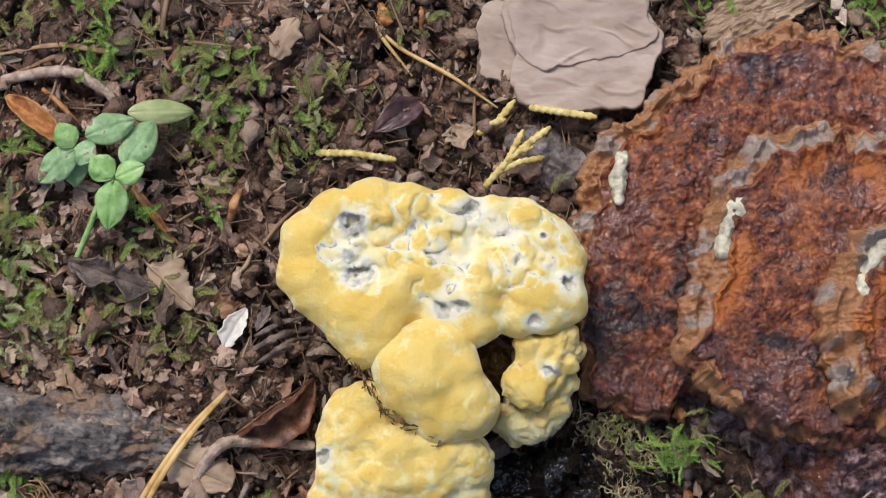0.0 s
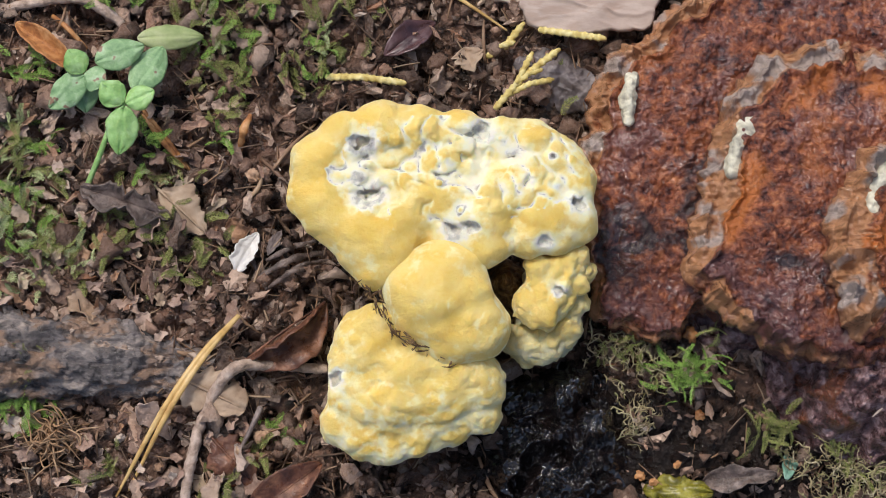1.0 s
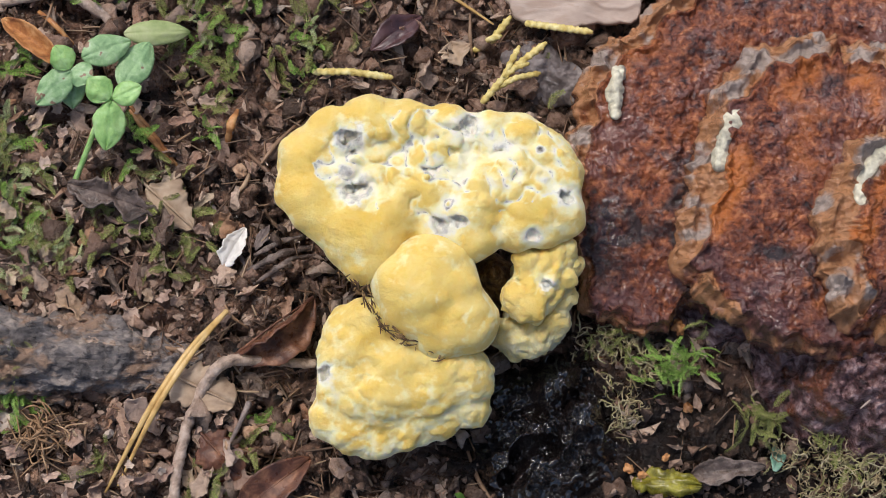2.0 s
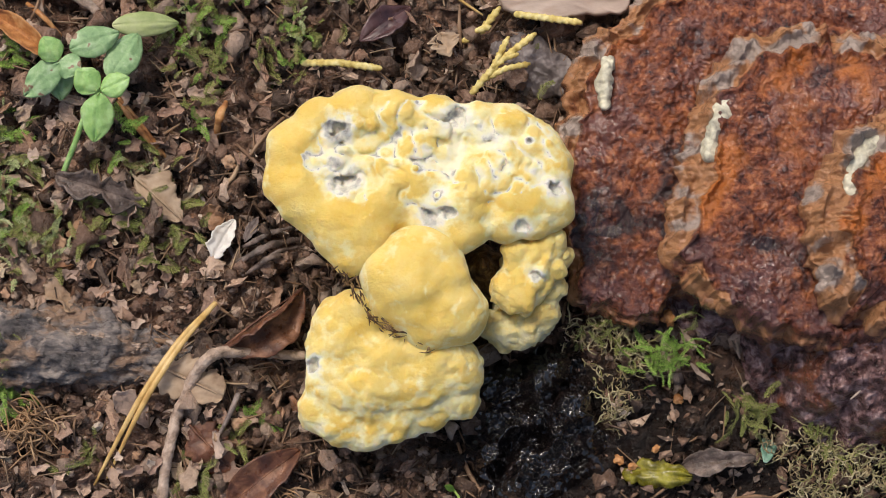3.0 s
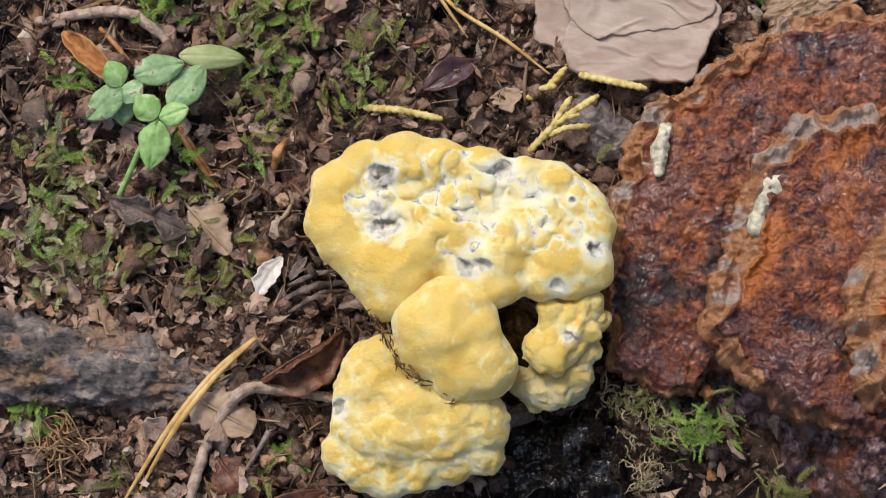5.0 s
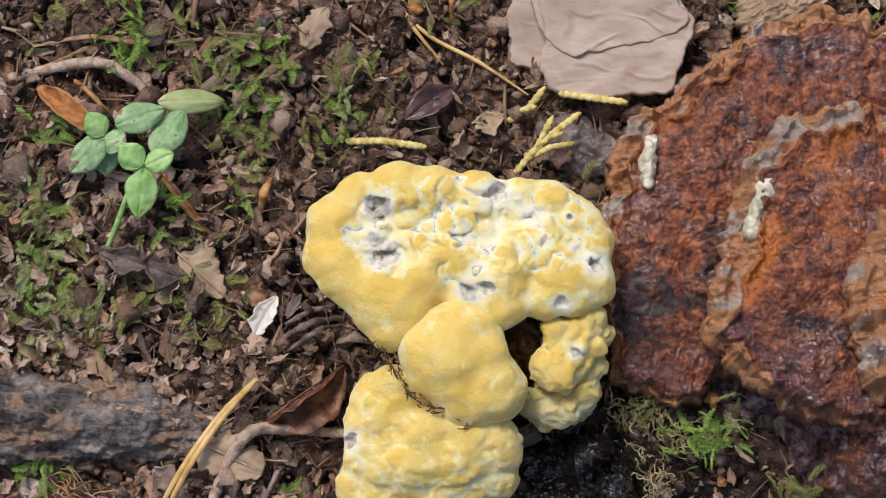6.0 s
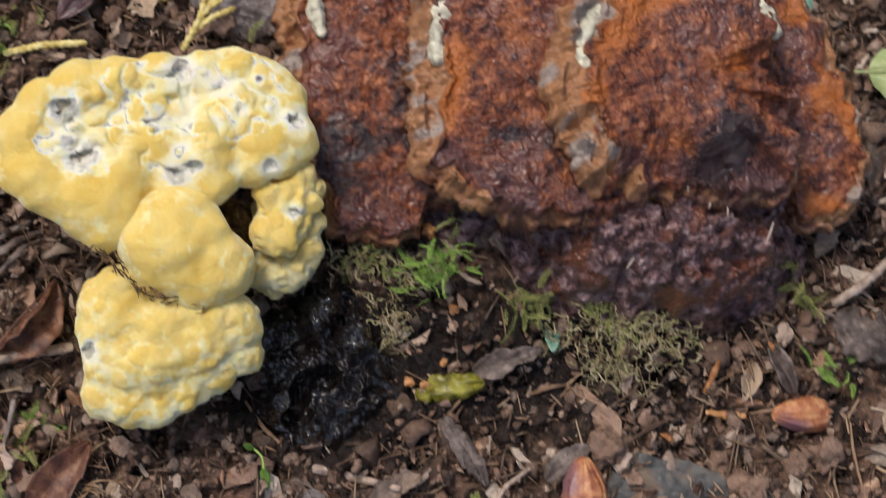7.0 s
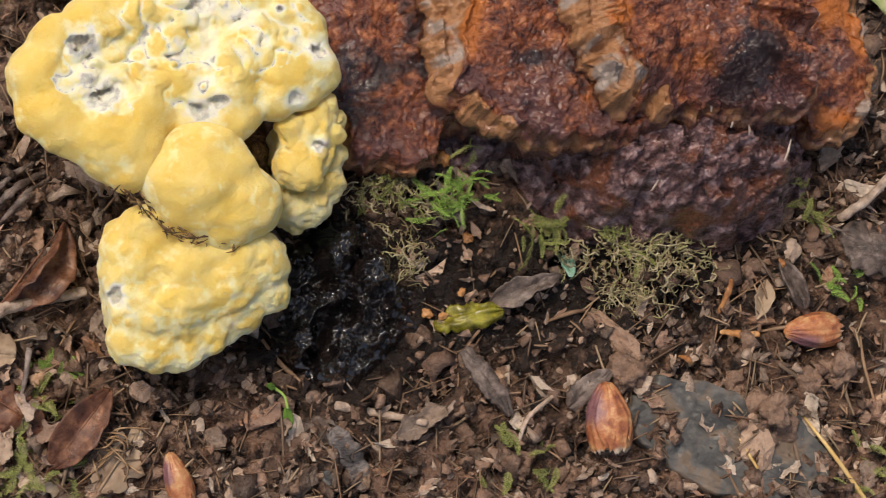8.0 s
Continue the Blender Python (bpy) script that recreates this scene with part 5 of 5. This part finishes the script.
def pebble(x, y, r, mat, label, category="pebble", squash=0.75, group="small pebbles and clods", seed=0.0):
    bm = bmesh.new()
    bmesh.ops.create_icosphere(bm, subdivisions=4, radius=1.0)
    co = np.array([w.co for w in bm.verts])
    co = co * (1 + 0.8 * fbm(co, 0.9, 4, seed + x))[:, None] * np.array([1, 0.85, squash]) * r * MM
    a = seed + x
    c, s = math.cos(a), math.sin(a)
    co = np.stack([co[:, 0] * c - co[:, 1] * s, co[:, 0] * s + co[:, 1] * c, co[:, 2]], 1) + np.array(at(x, y, r * squash * 0.6))
    for w, q in zip(bm.verts, co):
        w.co = q
    me = bpy.data.meshes.new("pebble")
    bm.to_mesh(me)
    bm.free()
    me.polygons.foreach_set("use_smooth", [True] * len(me.polygons))
    me.materials.append(mat)
    return solo(category, me, label, category, group)


for (x, y, r) in ((-35.4, -0.8, 2.3), (-31.5, -81.5, 2.4), (31.7, 64.9, 2.0), (-53, -68.5, 2.2), (-28.5, -122, 4.0), (214, -101, 2.0), (217, -156, 2.2), (100, -117, 2.2)):
    pebble(x, y, r, M_PEBBLE, "small ochre pebble on soil")
for (x, y, r) in ((177.6, -150, 4.6), (181, -156, 4.4), (136.7, -126, 6.0), (172, -138, 4.5), (205, -143, 5.5), (195, -145, 5.0), (-23, -34, 2.4), (-19, -31, 3.0), (-15, -34.5, 2.6), (-20.5, -38, 2.4), (-14, -29.5, 2.2),
                  (-33, 47, 3.4), (-29, 51, 3.0), (-36, 52, 2.6), (-27, 46, 2.6), (98, -120, 3.2), (104, -116, 2.6)):
    pebble(x, y, r, M_CRUMB, "rounded brown soil clod", "soil clod", 0.85, "soil clods")
for (x, y, r) in ((42, -131, 3.0), (31, -137, 3.4), (-15, 60, 2.6), (-40, 70, 3.0)):
    pebble(x, y, r, M_STONE, "small blue-grey stone chip in soil", "stone chip", 0.5, "stone chips")


# ---- moss, crumbs and litter ----
def moss_shoot():
    """One feathery frond a unit long, lying along x and rising: a stem with side branches, each set with tiny leaves."""
    vs, fs = [], []

    def spine(u):
        return np.array([u, 0.07 * math.sin(u * 4), 0.42 * u * (1.5 - u)])

    def leaflet(c, d, length, width):
        side = np.cross(d, (0.1, 0.0, 1.0))
        side /= np.linalg.norm(side)
        k = len(vs)
        vs.extend([c, c + d * length * 0.45 + side * width, c + d * length + np.array([0, 0, 0.25 * length]), c + d * length * 0.45 - side * width])
        fs.append([k, k + 1, k + 2, k + 3])

    for i in range(10):
        u = 0.08 + 0.9 * i / 9
        for side in (-1, 1):
            reach = 0.34 * (1 - 0.72 * u ** 1.5) * (0.55 + 0.45 * min(1, u * 5))
            d = np.array([0.72, side * 0.95, 0.10 + 0.12 * math.sin(i * 2.1 + side)])
            d /= np.linalg.norm(d)
            c = spine(u)
            for q in (0.12, 0.45, 0.78):
                for turn in (-0.75, 0.75):
                    e = np.array([d[0] * math.cos(turn) - d[1] * math.sin(turn), d[0] * math.sin(turn) + d[1] * math.cos(turn), d[2] + 0.25])
                    leaflet(c + d * reach * q, e / np.linalg.norm(e), 0.085, 0.020)
            leaflet(c + d * reach * 0.05, d, reach * 1.02, 0.018)
    for a, b in ((0.0, 0.35), (0.35, 0.7), (0.7, 1.0)):
        d = spine(b) - spine(a)
        leaflet(spine(a), d / np.linalg.norm(d), np.linalg.norm(d) * 1.05, 0.022)
    return np.array(vs), [np.array(fs)]


SHOOT_V, SHOOT_F = moss_shoot()


def moss_mesh(name, patches, mat, length=6.0, more=0.48):
    """patches: x, y, radius in mm and how many shoots."""
    pl, sc = [], []
    for x, y, r, n in patches:
        n = int(n * more)
        r = r * 1.2
        a, d = rng.uniform(0, 2 * np.pi, n), r * np.sqrt(rng.uniform(0, 1, n))
        px_, py_ = (x + d * np.cos(a)) * MM, (y + d * np.sin(a)) * MM
        pl.append(xyz(px_, py_, ground_height(px_, py_) + (rng.uniform(0.2, 2.2, n) + (1 - (d / r) ** 2) * r * 0.18) * MM))
        sc.append(length * MM * rng.uniform(0.5, 1.25, n)[:, None] * np.ones((1, 3)))
    pl, sc = np.concatenate(pl), np.concatenate(sc)
    sc = sc * np.array([1.0, 0.8, 1.0]) * 1.25
    v, f = scatter(SHOOT_V, SHOOT_F, pl, sc, random_turns(len(pl), 0.5), 0.0)
    return mesh_of(name, v, f, mat, None, False)


DULL = [(-47, 52, 12, 90), (-50, 40, 9, 60), (-44, 24, 8, 40), (-18, 37, 10, 60), (-8, 46, 10, 60), (-107, 6, 9, 60), (-103, -4, 10, 70), (-87, -21, 11, 80), (-100, -24, 11, 80),
        (-62, -6, 10, 60), (-50, -21, 10, 60), (-71, -15, 10, 60), (-57, -30, 8, 40), (18, 77, 8, 50), (-104, 73, 12, 70), (-62, 66, 10, 50), (60, 26, 6, 20), (-37, -98, 12, 90), (-46, -112, 11, 70), (-78, -90, 7, 40), (95, -150, 12, 40), (104, -140, 9, 26), (-28, -126, 9, 36), (205, -180, 10, 40)]
solo("moss", moss_mesh("moss", DULL, M_MOSS, 5.4, 0.34), "dull green feathery moss growing through forest litter", "moss", kind="stuff")
BRIGHT = [(-50, 47, 9, 40), (-43, 35, 6, 26), (-106, -20, 7, 28), (-109, -8, 6, 24), (-20, 36, 7, 22), (-83, 68, 8, 60), (-80, 54, 5, 40), (-36, 58, 6, 34), (-106, 30, 8, 40), (-67, 7, 4, 26), (111, 79, 7, 50), (160, 78, 9, 50), (-45, 13, 4, 14), (-103, 10, 6, 24), (214, -120, 6, 24)]
solo("moss", moss_mesh("moss", BRIGHT, M_MOSS_BRIGHT, 5.6), "bright green feathery moss tufts on soil", "moss", kind="stuff")
for i, (x, y, r, n, ln_) in enumerate(((-101, -73, 6, 50, 5.0), (-28.5, -80, 3.6, 22, 6.0), (-104, -71, 5, 30, 5.0))):
    solo("moss_tuft", moss_mesh("moss_tuft", [(x, y, r, n)], M_MOSS_BRIGHT, ln_), "small bright green moss tuft on soil", "moss", "moss tufts")


PALE = [(-110, -6, 7, 60), (-100, -5, 6, 34), (-107, 7, 7, 44), (-91, -22, 8, 50), (-108, -21, 8, 60), (-101, -26, 7, 44), (-84, -24, 6, 34), (-94, -14, 5, 22), (-112, 18, 7, 30), (-106, -33, 7, 36), (-63, -3, 4, 20), (-46, 44, 7, 34), (-50, 56, 6, 26), (-14, 42, 6, 24)]
solo("moss", moss_mesh("moss", PALE, M_MOSS_PALE, 4.6, 0.30), "pale green feathery moss fronds over dead leaves", "moss", kind="stuff")


def hanging_moss(name, pts, mat, label, length=7.0, n=60, spread=4.0):
    P = np.array(pts, dtype=float)
    t = rng.uniform(0, len(P) - 1, int(n * 0.32))
    i = np.minimum(t.astype(int), len(P) - 2)
    n = len(t)
    q = P[i] + (P[i + 1] - P[i]) * (t - i)[:, None] + rng.normal(0, 1, (n, 3)) * np.array([spread, spread, 1.5]) * 0.6
    pl = q * MM
    v, f = scatter(SHOOT_V, SHOOT_F, pl, length * MM * rng.uniform(0.5, 1.3, n)[:, None] * np.array([[1.3, 0.75, 1.2]]), random_turns(n, 0.75))
    return solo(name, mesh_of(name, v, f, mat, None, False), label, "moss", "moss tufts")


def strand_moss(pts, label, n=90, spread=5.0, length=7.0, thick=0.17):
    """Tangled thin dry moss stems, each with a few short side stems."""
    P = np.array(pts, dtype=float)
    pieces = []
    for _ in range(n):
        t = rng.uniform(0, len(P) - 1)
        i = min(int(t), len(P) - 2)
        q = P[i] + (P[i + 1] - P[i]) * (t - i) + rng.normal(0, 1, 3) * np.array([spread, spread, 1.6]) * 0.6
        a, ln_ = rng.uniform(0, 6.28), length * rng.uniform(0.4, 1.2)
        line, dz = [q], rng.uniform(-0.3, 0.5)
        for _ in range(4):
            a += rng.normal(0, 0.75)
            q = q + np.array([math.cos(a), math.sin(a), dz]) * ln_ / 4
            dz -= 0.25
            line.append(q)
        r = thick * rng.uniform(0.6, 1.4) * MM
        L = np.array(line) * MM
        L[:, 2] = np.maximum(L[:, 2], ground_height(L[:, 0], L[:, 1]) + 0.0004)
        pieces.append(tube(L, [r, r * 1.2, r, r * 0.9, r * 0.4], 5, 4, a, 0.5, 0.0012))
        for k in (1, 2, 3):
            b = a + rng.uniform(-1.6, 1.6)
            e = L[k] + np.array([math.cos(b), math.sin(b), rng.uniform(-0.2, 0.6)]) * ln_ * 0.22 * MM
            pieces.append(tube([L[k], (L[k] + e) / 2 + rng.normal(0, 0.0002, 3), e], [r * 0.9, r * 0.9, r * 0.3], 4, 3))
    v, f = merge(pieces)
    return solo("moss_tuft", mesh_of("moss_tuft", v, f, M_STRAND), label, "moss", "moss tufts")


strand_moss([(70, -55, 8), (84, -56, 9), (92, -64, 9)], "straggling olive-brown moss below the brown fungus", 110, 5.5, 6.0)
hanging_moss("moss_tuft", [(74, -56, 9), (86, -58, 10)], M_MOSS, "olive feathery moss below the brown fungus", 4.5, 70, 5.0)
hanging_moss("moss_tuft", [(90, -66, 11), (98, -63, 14), (104, -60, 15)], M_MOSS_BRIGHT, "bright green feathery moss tuft beside the fungus", 5.0, 170, 4.2)
strand_moss([(82, -68, 6), (84, -76, 4), (80, -82, 3)], "brown straggling moss on soil", 45, 3.5)
hanging_moss("moss_tuft", [(103, -51, 20), (110, -52, 19)], M_MOSS, "small moss sprig on the fungus rim", 7.0, 18, 2.0)
hanging_moss("moss_tuft", [(119, -79, 9), (128, -78, 10)], M_MOSS, "green feathery moss tuft at the fungus base", 6.0, 90, 3.5)
strand_moss([(131, -92, 6), (142, -90, 9), (158, -95, 9), (168, -99, 6)], "pale dry tangled moss at the fungus base", 190, 6.5, 6.0, 0.19)
hanging_moss("moss_tuft", [(143, -88, 10), (150, -95, 8)], M_MOSS, "olive feathery moss among dry moss strands", 4.5, 60, 4.0)
strand_moss([(134, -103, 4), (146, -103, 5), (153, -106, 4)], "pale dry moss strands on soil", 60, 5.0)
hanging_moss("moss_tuft", [(-109, -58, 15), (-104, -58, 15.5), (-98, -57, 15)], M_MOSS, "yellow-green moss specks on the root", 2.4, 46, 3.0)
hanging_moss("moss_tuft", [(-106, -64, 13), (-100, -66, 12)], M_MOSS, "yellow-green moss specks on the root", 2.4, 30, 2.4)
hanging_moss("moss_tuft", [(205, -84, 8), (208, -92, 7), (211, -97, 5)], M_MOSS, "olive moss tuft beside the fungus base", 6.5, 50, 3.0)

bm = bmesh.new()
bmesh.ops.create_icosphere(bm, subdivisions=1, radius=1.0)
ICO_V = np.array([w.co for w in bm.verts])
ICO_F = [np.array([[w.index for w in face.verts] for face in bm.faces])]
bm.free()


def field_places(n, x0=-0.135, x1=0.265, y0=-0.21, y1=0.105):
    x, y = rng.uniform(x0, x1, n), rng.uniform(y0, y1, n)
    damp = np.maximum(np.exp(-((x - 0.10) ** 2 / 0.075 ** 2 + (y + 0.082) ** 2 / 0.026 ** 2)), 2.2 * np.exp(-((x - 0.058) ** 2 + (y + 0.083) ** 2) / 0.026 ** 2))
    keep = rng.uniform(0, 1, n) > 0.72 * damp
    return x[keep], y[keep]


x, y = field_places(27000)
n = len(x)
size = np.clip(rng.lognormal(math.log(0.8), 0.65, n), 0.3, 4.2) * MM
keep = fbm(xyz(x, y), 0.03, 2, 9) + rng.normal(0, 0.25, n) > -0.2
x, y, size = x[keep], y[keep], size[keep]
n = len(x)
v, f = scatter(ICO_V, ICO_F, xyz(x, y, ground_height(x, y) + size * 0.15), size[:, None] * rng.uniform(0.45, 1.4, (n, 3)), random_turns(n), 0.32)
solo("soil_crumbs", mesh_of("soil_crumbs", v, f, M_CRUMB), "loose brown soil crumbs scattered over the ground", "soil", kind="stuff")

# torn leaf scraps: irregular flakes with thickness
ang = np.linspace(0, 2 * np.pi, 8)[:-1]
edge_r = np.array([1.0, 0.7, 0.95, 0.6, 1.05, 0.75, 0.9])
top_v = np.stack([edge_r * np.cos(ang), 0.75 * edge_r * np.sin(ang), 0.22 * np.cos(ang * 2) + 0.05], 1)
SCRAP_V = np.concatenate([top_v, top_v - np.array([0, 0, 0.1]), [[0, 0, 0.14], [0, 0, 0.04]]])
SCRAP_Q = np.array([[i, i + 7, (i + 1) % 7 + 7, (i + 1) % 7] for i in range(7)])
SCRAP_T = np.array([[i, (i + 1) % 7, 14] for i in range(7)] + [[(i + 1) % 7 + 7, i + 7, 15] for i in range(7)])
x, y = field_places(5000)
n = len(x)
size = np.clip(rng.lognormal(math.log(1.45), 0.6, n), 0.5, 5.5) * MM
long_ = rng.uniform(0.8, 2.2, n)
v, f = scatter(SCRAP_V, [SCRAP_Q, SCRAP_T], xyz(x, y, ground_height(x, y) + 0.0012), np.stack([size * long_ ** 0.5, size * rng.uniform(0.4, 0.9, n) / long_ ** 0.5, size * rng.uniform(0.6, 1.5, n)], 1), random_turns(n, True), 0.16)
solo("leaf_litter", mesh_of("leaf_litter", v, f, M_LITTER, None, False), "small torn brown leaf scraps on soil", "litter", kind="stuff")

# needle and stalk fragments
BAR_V = np.array([[-1, -0.04, 0], [-1, 0.04, 0], [-1, 0, 0.06], [0, -0.05, 0.08], [0, 0.05, 0.08], [0, 0, 0.15], [1, -0.03, 0], [1, 0.03, 0], [1, 0, 0.05]])
BAR_Q = np.array([[i * 3 + j, i * 3 + (j + 1) % 3, i * 3 + 3 + (j + 1) % 3, i * 3 + 3 + j] for i in range(2) for j in range(3)])
x, y = field_places(4500)
n = len(x)
size = np.clip(rng.lognormal(math.log(3.2), 0.55, n), 1.0, 11) * MM
v, f = scatter(BAR_V, [BAR_Q], xyz(x, y, ground_height(x, y) + 0.0014), np.stack([size, np.full(n, 5.5 * MM) * rng.uniform(0.4, 1.8, n), np.full(n, 5.0 * MM)], 1), random_turns(n, True) , 0.0)
solo("needle_litter", mesh_of("needle_litter", v, f, M_STRAW), "broken brown needles and stalks on soil", "litter", kind="stuff")

# rotten wood and bark chunks
x, y = field_places(900)
n = len(x)
size = np.clip(rng.lognormal(math.log(2.0), 0.5, n), 1.0, 6.0) * MM
bm = bmesh.new()
bmesh.ops.create_icosphere(bm, subdivisions=2, radius=1.0)
LUMP_V = np.array([w.co for w in bm.verts])
LUMP_V = LUMP_V * (1 + 0.5 * fbm(LUMP_V, 0.7, 2, 77))[:, None]
LUMP_F = [np.array([[w.index for w in face.verts] for face in bm.faces])]
bm.free()
v, f = scatter(LUMP_V, LUMP_F, xyz(x, y, ground_height(x, y) + size * 0.1), size[:, None] * np.array([1.5, 0.75, 0.5]) * rng.uniform(0.6, 1.3, (n, 3)), random_turns(n, True), 0.13)
solo("wood_debris", mesh_of("wood_debris", v, f, M_LITTER, None, False), "rotten wood and bark crumbs on soil", "litter", kind="stuff")


# ---- small details ----
def fibre_ball(cx, cy, r, count, label):
    pieces = []
    for _ in range(count):
        a, b = rng.uniform(0, 6.28), rng.uniform(-1.3, 1.3)
        x, y = cx + rng.normal(0, r * 0.4), cy + rng.normal(0, r * 0.4)
        s = r * rng.uniform(0.5, 1.0)
        pts = [at(x - s * math.cos(a), y - s * math.sin(a), rng.uniform(1, 3)), at(x + rng.normal(0, 2), y + rng.normal(0, 2), rng.uniform(4, 8)), at(x + s * math.cos(a + b), y + s * math.sin(a + b), rng.uniform(1, 4))]
        pieces.append(tube(pts, [0.2 * MM, 0.32 * MM, 0.15 * MM], 5, 6))
    v, f = merge(pieces)
    return solo("fibre_tangle", mesh_of("fibre_tangle", v, f, M_FIBRE), label, "fibre", kind="stuff")


fibre_ball(-95, -83, 7, 70, "tangle of dry brown bark fibres on soil")
fibre_ball(-18, -106, 8, 16, "loose dry fibres on soil")
blade("dead_leaf", (224, 14, 10), (214, 4, 16), 9.0, M_LEAF_DULL, "dark green pointed leaf beside the fungus", "leaf", bend=0.2, cup=-0.1, seed=41, ragged=0.05)
blade("dead_leaf", (236, -2, 6), (230, -9, 9), 6.0, M_GREEN_BIT, "small bluish-green leaf beside the fungus", "leaf", bend=0.2, cup=0.1, seed=42, ragged=0.1)
for (x, y, z, r) in ((102.5, -74.5, 4, 1.7), (99, -51, 12, 2.4), (84, -93, 3, 1.6), (88, -95, 3, 1.3), (95, -90, 4, 1.2)):
    ob = pebble(x, y, r, M_ORANGE, "small orange fungus crumb below the brown fungus", "fungus crumb", 0.6, "orange fungus crumbs")
    ob.location.z += z * MM - 0.002
for (x, y, z, a, ln_) in ((183, -55, 50, 70, 4), (170, -60, 47, 80, 3), (176, -66, 44, 60, 2.5), (181, -69, 43, 75, 3), (194, -77, 36, 55, 7), (150, -77, 38, 40, 4), (152, -42, 52, 85, 4), (146, -49, 44, 60, 3)):
    c, s = math.cos(radians(a)) * ln_ / 2, math.sin(radians(a)) * ln_ / 2
    v, f = tube([((x - c) * MM, (y - s) * MM, z * MM), (x * MM, y * MM, (z + 0.6) * MM), ((x + c) * MM, (y + s) * MM, z * MM)], [0.2 * MM, 0.4 * MM, 0.2 * MM], 7, 5, flat=0.5)
    solo("pale_sliver", mesh_of("pale_sliver", v, f, M_BARK), "tiny pale sliver stuck on the brown fungus", "sliver", "pale slivers")

# larger sticks and torn leaf pieces mixed into the litter
pieces = []
for _ in range(130):
    x, y = rng.uniform(-130, 260), rng.uniform(-205, 100)
    if 45 < x < 215 and -105 < y < -55:
        continue
    a, ln_, r = rng.uniform(0, 6.28), rng.uniform(4, 11), rng.uniform(0.3, 0.85)
    c, s = math.cos(a) * ln_, math.sin(a) * ln_
    pts = [at(x - c, y - s, rng.uniform(0.5, 2)), at(x + rng.normal(0, 1), y + rng.normal(0, 1), rng.uniform(1, 3)), at(x + c, y + s, rng.uniform(0.5, 2))]
    pieces.append(tube(pts, [r * 0.7 * MM, r * MM, r * 0.5 * MM], 7, 6, x, 0.35, 0.003))
v, f = merge(pieces)
solo("stick_litter", mesh_of("stick_litter", v, f, M_STRAW), "thin broken brown sticks among the litter", "litter", kind="stuff")


def torn_piece(u, v):
    s = (v - 0.5) * 2
    w = np.sin(np.pi * np.clip(u, 0.02, 0.98)) ** 0.45 * (1 + 1.2 * fbm(xyz(u * 4, np.sign(s) * 2, 3.0), 1.0, 3, 91))
    return xyz((u - 0.5) * 2, 0.55 * w * s, 0.22 * np.sin(u * 5) * s + 0.25 * s * s + 0.12 * fbm(xyz(u * 3, s * 2, 1.0), 1.0, 2, 92))


TORN_V, TORN_F = sheet(torn_piece, 14, 7, 0.07)
x, y = field_places(230)
n = len(x)
size = np.clip(rng.lognormal(math.log(4.2), 0.4, n), 2.2, 8.0) * MM
v, f = scatter(TORN_V, [TORN_F], xyz(x, y, ground_height(x, y) + 0.0016), size[:, None] * rng.uniform(0.6, 1.1, (n, 3)), random_turns(n, 0.35), 0.03)
solo("leaf_litter", mesh_of("leaf_litter", v, f, M_LITTER), "torn curled brown leaf pieces on soil", "litter", kind="stuff")


# pale torn leaves over the moss beside the root
x, y = rng.uniform(-118, -38, 110), rng.uniform(-52, 22, 110)
x2, y2 = rng.uniform(-118, -25, 90), rng.uniform(-125, -76, 90)
x, y = np.concatenate([x, x2]) * MM, np.concatenate([y, y2]) * MM
n = len(x)
size = np.clip(rng.lognormal(math.log(3.2), 0.4, n), 1.6, 6.5) * MM
v, f = scatter(TORN_V, [TORN_F], xyz(x, y, ground_height(x, y) + rng.uniform(0.0016, 0.0042, n)), size[:, None] * rng.uniform(0.5, 1.2, (n, 3)), random_turns(n, 0.4), 0.03)
solo("leaf_litter", mesh_of("leaf_litter", v, f, M_SCRAP), "pale pinkish-tan torn leaf scraps over moss", "litter", kind="stuff")

# dark fibres where the front lobe meets the lower cap
pieces = []
CRACK = np.array([(-4, -38.5, 43), (1, -42.5, 43), (4.5, -47.5, 42.5), (8.5, -54, 42.5), (14, -58, 42.5), (19, -60.3, 42), (26, -62.8, 42)])
for _ in range(75):
    t = (len(CRACK) - 1.01) * rng.uniform(0, 1) ** 0.8
    i = int(t)
    q = CRACK[i] + (CRACK[i + 1] - CRACK[i]) * (t - i) + rng.normal(0, 0.75, 3)
    step = (CRACK[i + 1] - CRACK[i]) / 7.0 * rng.uniform(0.1, 0.6) * 3 + rng.normal(0, 0.5, 3)
    pieces.append(tube([(q - step) * MM, (q + rng.normal(0, 0.3, 3)) * MM, (q + step) * MM], [0.10 * MM, rng.uniform(0.16, 0.42) * MM, 0.08 * MM], 5, 4))
v, f = merge(pieces)
part("torn_seam", mesh_of("torn_seam", v, f, M_SEAM), yellow_fungus, "brown fibrous tear between the lobes")
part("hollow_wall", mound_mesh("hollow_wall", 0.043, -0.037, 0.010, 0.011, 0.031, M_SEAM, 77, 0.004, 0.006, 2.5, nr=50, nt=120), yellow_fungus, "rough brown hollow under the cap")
